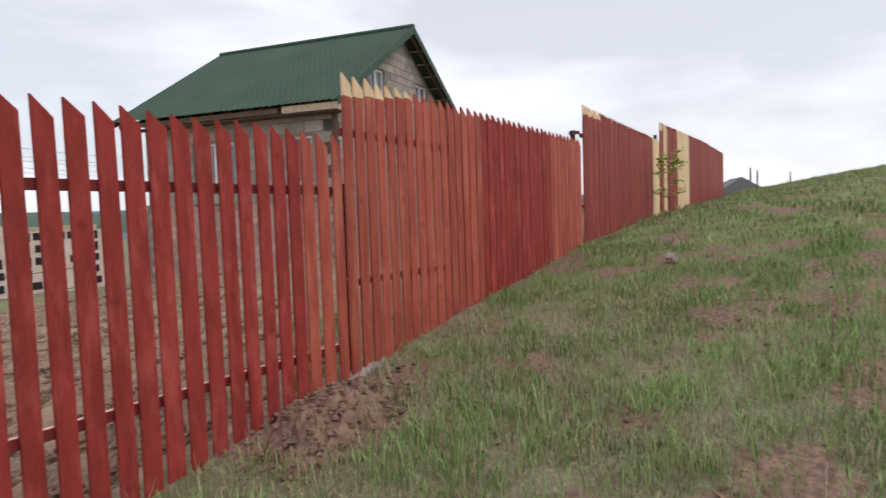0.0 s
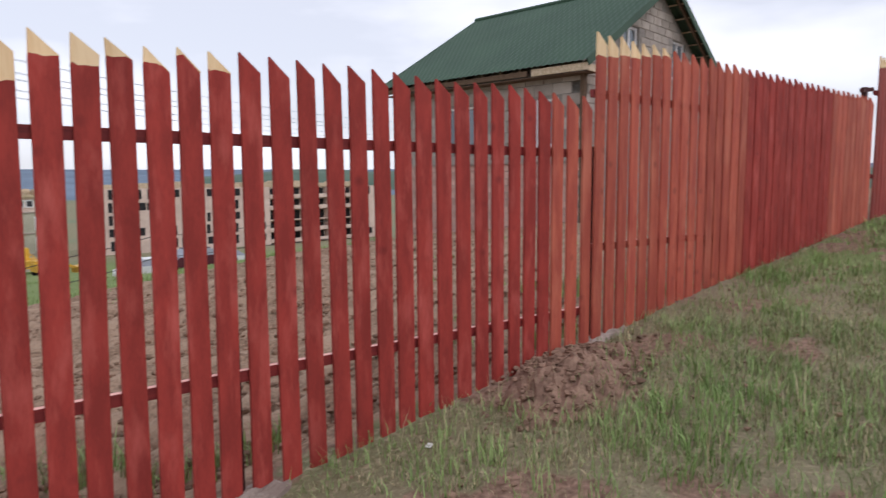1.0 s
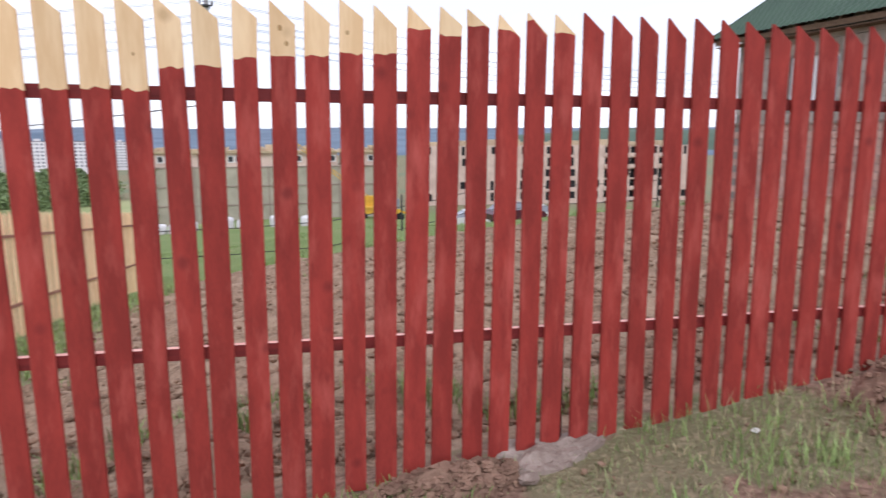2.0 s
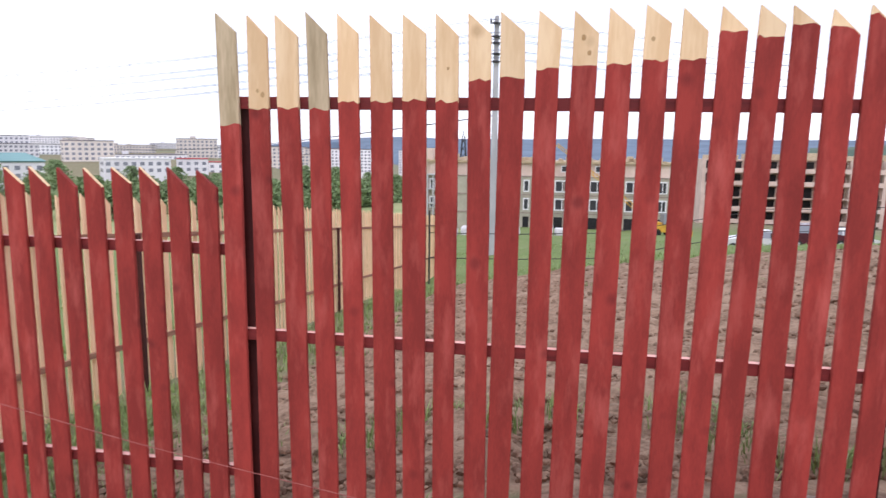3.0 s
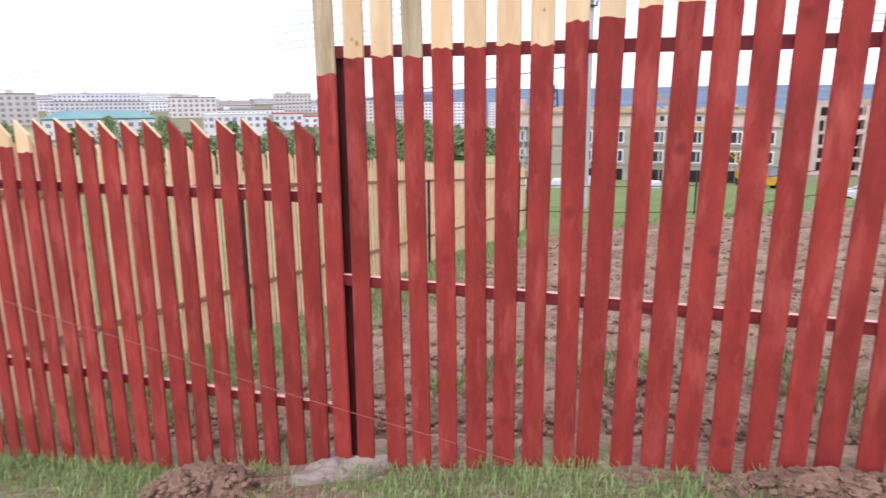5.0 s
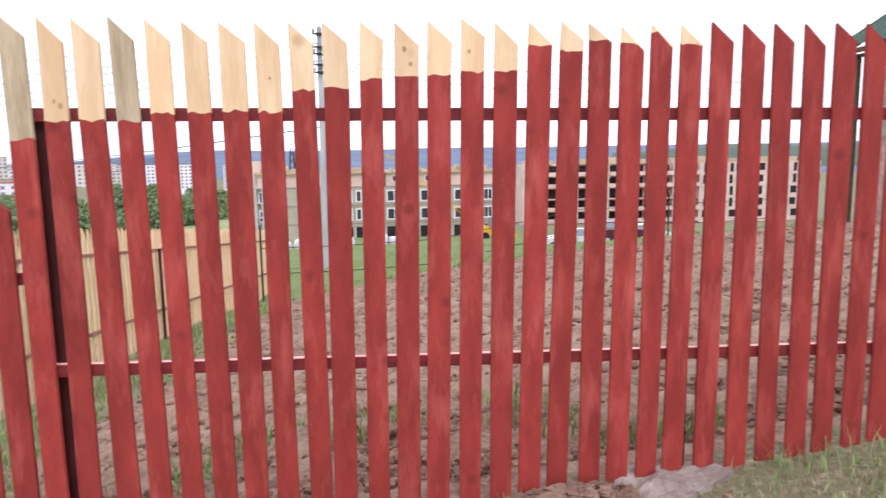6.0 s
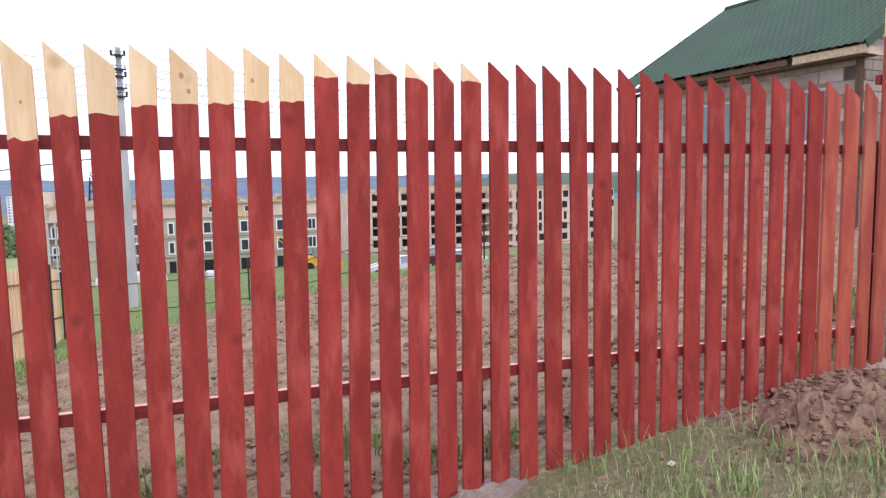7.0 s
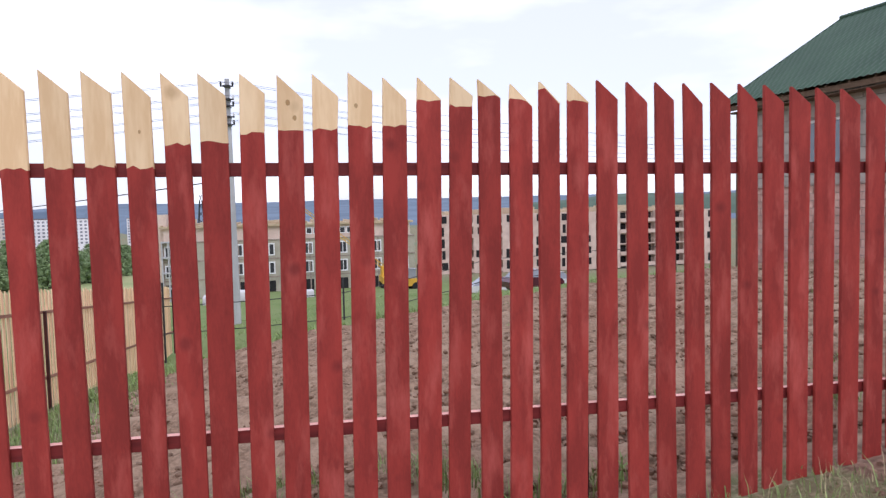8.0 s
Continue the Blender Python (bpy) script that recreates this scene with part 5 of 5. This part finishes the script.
# ---- earth, concrete and litter at the fence ----
def earth_mound(x, y, rx, ry, h, seed, label, rz=0):
    rnd = random.Random(seed)
    t = thing("earth_mound", (x, y, ground_z(x, y)), label, "earth mound", "heaps of dug earth", rz=rz)
    m = Mesh()
    n = 26
    vs, fs = [], []
    for j in range(n + 1):
        for i in range(n + 1):
            u, v = 2 * i / n - 1, 2 * j / n - 1
            q = max(0.0, 1 - (u * u + v * v) * (1.25 + 0.8 * noise.noise((u * 1.7 + seed, v * 1.7, seed)))) ** 0.8
            q *= smooth01(1 - max(abs(u), abs(v)), 0.0, 0.12)
            wx, wy = x + u * rx, y + v * ry
            z = ground_z(wx, wy) - ground_z(x, y) + h * q * (1 + 0.9 * noise.fractal((u * 2.6 + seed, v * 2.6, seed), 0.8, 2.1, 4)) - 0.05 * (1 - min(1, q * 4))
            z += 0.05 * q * noise.noise((u * 11, v * 11, seed))
            vs.append((u * rx, v * ry, z))
    for j in range(n):
        for i in range(n):
            a = j * (n + 1) + i
            fs.append((a, a + 1, a + n + 2, a + n + 1))
    m.add(vs, fs)
    part("earth", m, M_MOUND, t)
    c = Mesh()
    for _ in range(330):
        a, q = rnd.uniform(0, 6.28), rnd.random() ** 0.6 * 1.15
        px, py = q * rx * math.cos(a), q * ry * math.sin(a)
        z = ground_z(x + px, y + py) - ground_z(x, y) + h * max(0, 1 - q * q) ** 0.8
        s = rnd.uniform(0.008, 0.034) * (1.2 - 0.5 * q)
        c.blob((px, py, z + s * 0.2), (s, s * rnd.uniform(0.7, 1.2), s * 0.75), rnd.random(), 4, 6, 0.35)
    tagged(part("loose_earth", c, M_MOUND, t), kind="stuff")


earth_mound(1.95, -0.45, 0.72, 0.44, 0.11, 3, "heap of reddish dug earth beside the fence", 20)
earth_mound(-3.62, -0.30, 0.38, 0.22, 0.13, 9, "small heap of brown earth beside the fence")
earth_mound(-0.62, -0.16, 0.42, 0.17, 0.07, 14, "low heap of brown earth beside a concrete footing")


def footing(x, y, rx, ry, seed, h=0.06):
    m = Mesh()
    rnd = random.Random(seed)
    n, rings = 40, 10
    vs = [(0, 0, h)]
    for r in range(1, rings + 1):
        for j in range(n):
            a = 2 * math.pi * j / n
            wob = 1 + 0.20 * math.sin(3 * a + seed) + 0.22 * noise.noise((2.2 * math.cos(a), 2.2 * math.sin(a), seed))
            px, py = rx * r / rings * wob * math.cos(a), ry * r / rings * wob * math.sin(a)
            g = ground_z(x + px, y + py) - ground_z(x, y)
            lump = 0.035 * noise.fractal((px * 9, py * 9, seed), 0.8, 2.1, 4) + rnd.uniform(-0.004, 0.004)
            vs.append((px, py, g + (h * (1 - 0.8 * (r / rings) ** 2) + lump if r < rings else -0.05)))
    fs = [(0, 1 + j, 1 + (j + 1) % n) for j in range(n)]
    for r in range(rings - 1):
        for j in range(n):
            a, b = 1 + r * n + j, 1 + r * n + (j + 1) % n
            fs.append((a, a + n, b + n, b))
    m.add(vs, fs)
    ob = part("footing", m, M_CONC, None, "rough spilled concrete footing of a fence post", m=pose(x, y, ground_z(x, y)))
    tagged(ob, category="footing", group="concrete post footings")


footing(-0.06, -0.05, 0.30, 0.19, 1, 0.05)
footing(-2.90, -0.04, 0.27, 0.20, 2, 0.05)
footing(2.86, 0.02, 0.26, 0.13, 3, 0.04)


def chunk(name, x, y, r, mat, label, category, seed):
    m = Mesh()
    m.blob((0, 0, r * 0.45), (r, r * 0.7, r * 0.6), seed, 5, 8, 0.28)
    tagged(part(name, m, mat, None, label, m=pose(x, y, ground_z(x, y), 0, 0, seed * 50)), category=category)


chunk("stone", -0.25, -0.30, 0.055, M_CONC, "pale broken stone lying on the soil", "stone", 4)
chunk("stone", 6.29, -1.65, 0.12, M_CONC, "pale grey stone half sunk in grass", "stone", 7)
chunk("stone", -3.55, -0.42, 0.018, M_PAPER, "small white stone on the earth heap", "stone", 5)
chunk("stone", -2.62, -0.16, 0.02, M_CONC, "small pale stone beside the footing", "stone", 8)
m = Mesh()
m.add([(-0.045, -0.02, 0.006), (0.0, -0.03, 0.018), (0.05, -0.012, 0.005), (0.045, 0.025, 0.012), (0.0, 0.018, 0.03), (-0.04, 0.03, 0.008)], [(0, 1, 4, 5), (1, 2, 3, 4)])
m.add([(-0.045, -0.02, 0.004), (0.0, -0.03, 0.016), (0.05, -0.012, 0.003), (0.045, 0.025, 0.010), (0.0, 0.018, 0.028), (-0.04, 0.03, 0.006)], [(5, 4, 1, 0), (4, 3, 2, 1)])
tagged(part("paper_scrap", m, M_PAPER, None, "crumpled white paper scrap on bare ground", m=pose(0.9, -0.36, ground_z(0.9, -0.36) + 0.005, 0, 0, 30) @ Matrix.Scale(0.6, 4)), category="litter")
for x, y, a in ((11.85, -0.74, 20),):
    m = Mesh()
    m.bar((-0.07, 0, 0.0), (0.07, 0, 0.008), 0.03, 0.012)
    tagged(part("wood_offcut", m, M_BARE, None, "short pale wood offcut lying in grass", m=pose(x, y, ground_z(x, y) + 0.02, 0, 0, a)), category="wood offcut", group="wood offcuts in the grass")

m = Mesh()
a, b = Vector((-5.93, -0.10, 0.70)), Vector((-1.75, -0.12, ground_z(-1.75, -0.12) + 0.02))
m.tube([a.lerp(b, t) + Vector((0.0, 0.004 * math.sin(t * 21), -0.035 * math.sin(math.pi * t) + 0.006 * math.sin(t * 17))) for t in np.linspace(0, 1, 36)], 0.0020, 5)
tagged(part("cord", m, M_ROPE, None, "thin pale cord strung along the fence"), category="cord")


# ---- grass, weeds and clods ----
def blades(name, spots, mats, label, seed):
    """Bent, tapered blades; each spot is x, y, height, width."""
    rnd = np.random.RandomState(seed)
    n = len(spots)
    s = np.array(spots)
    z = np.array([ground_z(a, b) for a, b in s[:, :2]]) - 0.02
    ang, bend = rnd.uniform(0, 2 * np.pi, n), rnd.uniform(0.1, 0.75, n)
    side = np.stack([np.cos(ang), np.sin(ang), np.zeros(n)], 1) * s[:, 3:4] / 2
    lean = np.stack([-np.sin(ang), np.cos(ang), np.zeros(n)], 1) * (s[:, 2] * bend)[:, None]
    base = np.stack([s[:, 0], s[:, 1], z], 1)
    up = np.zeros((n, 3))
    up[:, 2] = s[:, 2]
    mid = base + up * 0.55 + lean * 0.3
    tip = base + up * (1 - 0.25 * bend)[:, None] + lean
    vs = np.stack([base - side, base + side, mid - side * 0.75, mid + side * 0.75, tip], 1).reshape(-1, 3)
    fs = []
    for i in range(n):
        o = i * 5
        fs += [(o, o + 1, o + 3, o + 2), (o + 2, o + 3, o + 4)]
    me = bpy.data.meshes.new(name)
    me.from_pydata(vs.tolist(), [], fs)
    for mt in mats:
        me.materials.append(mt)
    me.polygons.foreach_set("material_index", np.repeat(rnd.choice(len(mats), n, p=[0.62, 0.38] if len(mats) == 2 else None), 2))
    me.update()
    tagged(new(name, me), label, "grass", kind="stuff")


def scatter(n, x0, x1, y0, y1, keep, h0, h1, w0, w1, rnd, clump=1):
    out = []
    for _ in range(n):
        x, y = rnd.uniform(x0, x1), rnd.uniform(y0, y1)
        k = keep(x, y)
        if rnd.random() > k:
            continue
        for _ in range(clump):
            s = 0.5 + 0.5 * k
            out.append((x + rnd.gauss(0, 0.035) * (clump > 1), y + rnd.gauss(0, 0.035) * (clump > 1), rnd.uniform(h0, h1) * s, rnd.uniform(w0, w1)))
    return out


def meadow(x, y):
    return (1 - 0.85 * bare_at(x, y)) * (1 - road_at(x, y)) * (0.35 + 0.65 * smooth01(noise.noise((x * 0.8, y * 0.8, 11)), -0.35, 0.4))


def lush(x, y):
    n = noise.noise((x * 1.1, y * 1.1, 40)) + 0.5 * noise.noise((x * 3, y * 3, 41))
    return smooth01(n, 0.05, 0.5) * (1 - 0.6 * bare_at(x, y)) * (1 - 0.7 * smooth01(y, -0.9, -0.3) * (1 - smooth01(x, 2.5, 5)))


g_rnd = random.Random(99)
sp = scatter(110000, -0.6, 9, -6.0, -0.04, meadow, 0.03, 0.12, 0.004, 0.009, g_rnd)
sp += scatter(60000, -0.2, 4.5, -4.2, -0.3, meadow, 0.03, 0.13, 0.003, 0.006, g_rnd)
sp += scatter(55000, 7, 31, -9, -0.04, meadow, 0.06, 0.17, 0.012, 0.025, g_rnd)
blades("meadow_grass", sp, [M_GRASS, M_STRAW], "sparse greyish green meadow grass with dry stalks", 1)
sp = scatter(13000, -0.4, 9, -6.0, -0.1, lush, 0.06, 0.20, 0.005, 0.011, g_rnd, 4)
sp += scatter(7500, 6, 31, -9, -0.1, lush, 0.10, 0.26, 0.012, 0.024, g_rnd, 3)
for x, y, n in ((2.75, -2.35, 260), (2.55, -2.22, 200), (3.3, -2.45, 200), (2.44, -2.25, 90), (1.95, -1.96, 70), (2.55, -2.55, 80), (2.9, -2.5, 60), (1.62, -0.92, 60), (1.45, -0.75, 40), (0.42, -0.14, 70), (0.62, -0.10, 40), (1.2, -0.1, 40), (3.6, -2.9, 70), (4.6, -3.2, 70)):
    for _ in range(n):
        sp.append((x + g_rnd.gauss(0, 0.10), y + g_rnd.gauss(0, 0.09), g_rnd.uniform(0.04, 0.17), g_rnd.uniform(0.004, 0.008)))
for _ in range(420):
    cx, cy = g_rnd.uniform(0.6, 6.5), g_rnd.uniform(-4.4, -0.3)
    for _ in range(g_rnd.randint(8, 34)):
        sp.append((cx + g_rnd.gauss(0, 0.05), cy + g_rnd.gauss(0, 0.05), g_rnd.uniform(0.05, 0.20), g_rnd.uniform(0.004, 0.008)))
blades("grass_tufts", sp, [M_LUSH], "fresh green grass tufts on the slope", 2)
sp = scatter(2600, 0.3, 7, -5.0, -0.2, lambda x, y: 1.0, 0.08, 0.30, 0.003, 0.005, g_rnd)
sp += scatter(12000, 0.2, 7, -5.0, -0.3, lambda x, y: 0.3 + 0.7 * bare_at(x, y), 0.015, 0.04, 0.006, 0.014, g_rnd)
blades("dry_stalks", sp, [M_STRAW], "dry pale stalks and old leaves in the grass", 7)
sp = scatter(11000, -6.1, -0.4, -1.2, 0.0, lambda x, y: max(0, smooth01(y, -0.75, -0.12) * 0.9) * (1 - 0.6 * bare_at(x, y)), 0.03, 0.13, 0.003, 0.008, g_rnd, 3)
sp += scatter(2500, -6.3, -1, -3.0, -0.7, lambda x, y: 0.35 * (1 - bare_at(x, y)) * (1 - road_at(x, y)), 0.03, 0.09, 0.004, 0.008, g_rnd, 2)
blades("fence_grass", sp, [M_LUSH, M_LUSH], "uneven grass growing along the fence foot", 3)


def weed(x, y):
    n = noise.noise((x * 1.3, y * 0.9, 70)) + 0.4 * noise.noise((x * 3.5, y * 3, 71))
    edge = (1 - smooth01(x, -5.3, -3.6)) * (1 - smooth01(y, 15, 19))
    return max(smooth01(n, 0.15, 0.55) * (1 - smooth01(y, 1.0, 3.0)), edge * 0.8, 0.25 * smooth01(n, 0.45, 0.7))


sp = scatter(11000, -5.95, 5.0, 0.12, 3.0, weed, 0.08, 0.28, 0.006, 0.014, g_rnd, 3)
sp += scatter(5000, -5.95, -3.0, 3.0, 19, weed, 0.10, 0.28, 0.008, 0.02, g_rnd, 3)
sp += scatter(16000, -5.0, 22, 12, 23, lambda x, y: 4 * soil_at(x, y) * (1 - soil_at(x, y)) * smooth01(noise.noise((x * 0.9, y * 0.9, 33)), -0.3, 0.3), 0.12, 0.34, 0.012, 0.03, g_rnd, 3)
sp += scatter(1500, -4, 14, 3, 18, lambda x, y: smooth01(noise.noise((x * 0.7, y * 0.7, 61)), 0.25, 0.5), 0.06, 0.18, 0.008, 0.02, g_rnd, 5)
blades("plot_weeds", sp, [M_LUSH, M_GRASS], "tall weeds and grass at the edge of the soil", 4)
sp = scatter(22000, -14, 24, 16.5, 40, lambda x, y: (1 - soil_at(x, y)) * (0.3 + 0.7 * smooth01(noise.noise((x * 0.5, y * 0.5, 15)), -0.3, 0.3)), 0.06, 0.18, 0.015, 0.035, g_rnd, 1)
sp += scatter(9000, -45, -8, 0, 34, lambda x, y: (1 - road_at(x, y)) * (0.3 + 0.7 * smooth01(noise.noise((x * 0.2, y * 0.2, 5)), -0.3, 0.3)), 0.06, 0.20, 0.015, 0.035, g_rnd, 3)
blades("meadow_beyond", sp, [M_LUSH, M_GRASS], "fresh meadow grass beyond the plot", 5)


def clods():
    rnd = random.Random(55)
    m = Mesh()
    for _ in range(9000):
        y = 0.4 + 17 * rnd.random() ** 1.7
        x = rnd.uniform(-5.0, 3.0 + 0.8 * y)
        if soil_at(x, y) < 0.4:
            continue
        s = rnd.uniform(0.010, 0.040) * (1 + 0.05 * y)
        m.blob((x, y, ground_z(x, y) + s * 0.3), (s, s * rnd.uniform(0.7, 1.3), s * 0.7), rnd.random(), 3, 5, 0.35)
    tagged(part("soil_clods", m, [M_CLODLIGHT], None, "loose clods of dug brown soil"), category="soil", kind="stuff")
    m = Mesh()
    for _ in range(4200):
        x, y = rnd.uniform(-6, 6), rnd.uniform(-4.5, -0.05)
        if rnd.random() > 0.25 + 0.75 * bare_at(x, y):
            continue
        s = rnd.uniform(0.005, 0.022)
        m.blob((x, y, ground_z(x, y) + s * 0.3), (s, s * rnd.uniform(0.7, 1.3), s * 0.7), rnd.random(), 3, 5, 0.35)
    tagged(part("earth_crumbs", m, [M_CLODLIGHT], None, "small crumbs of earth on the trodden ground"), category="soil", kind="stuff")


clods()
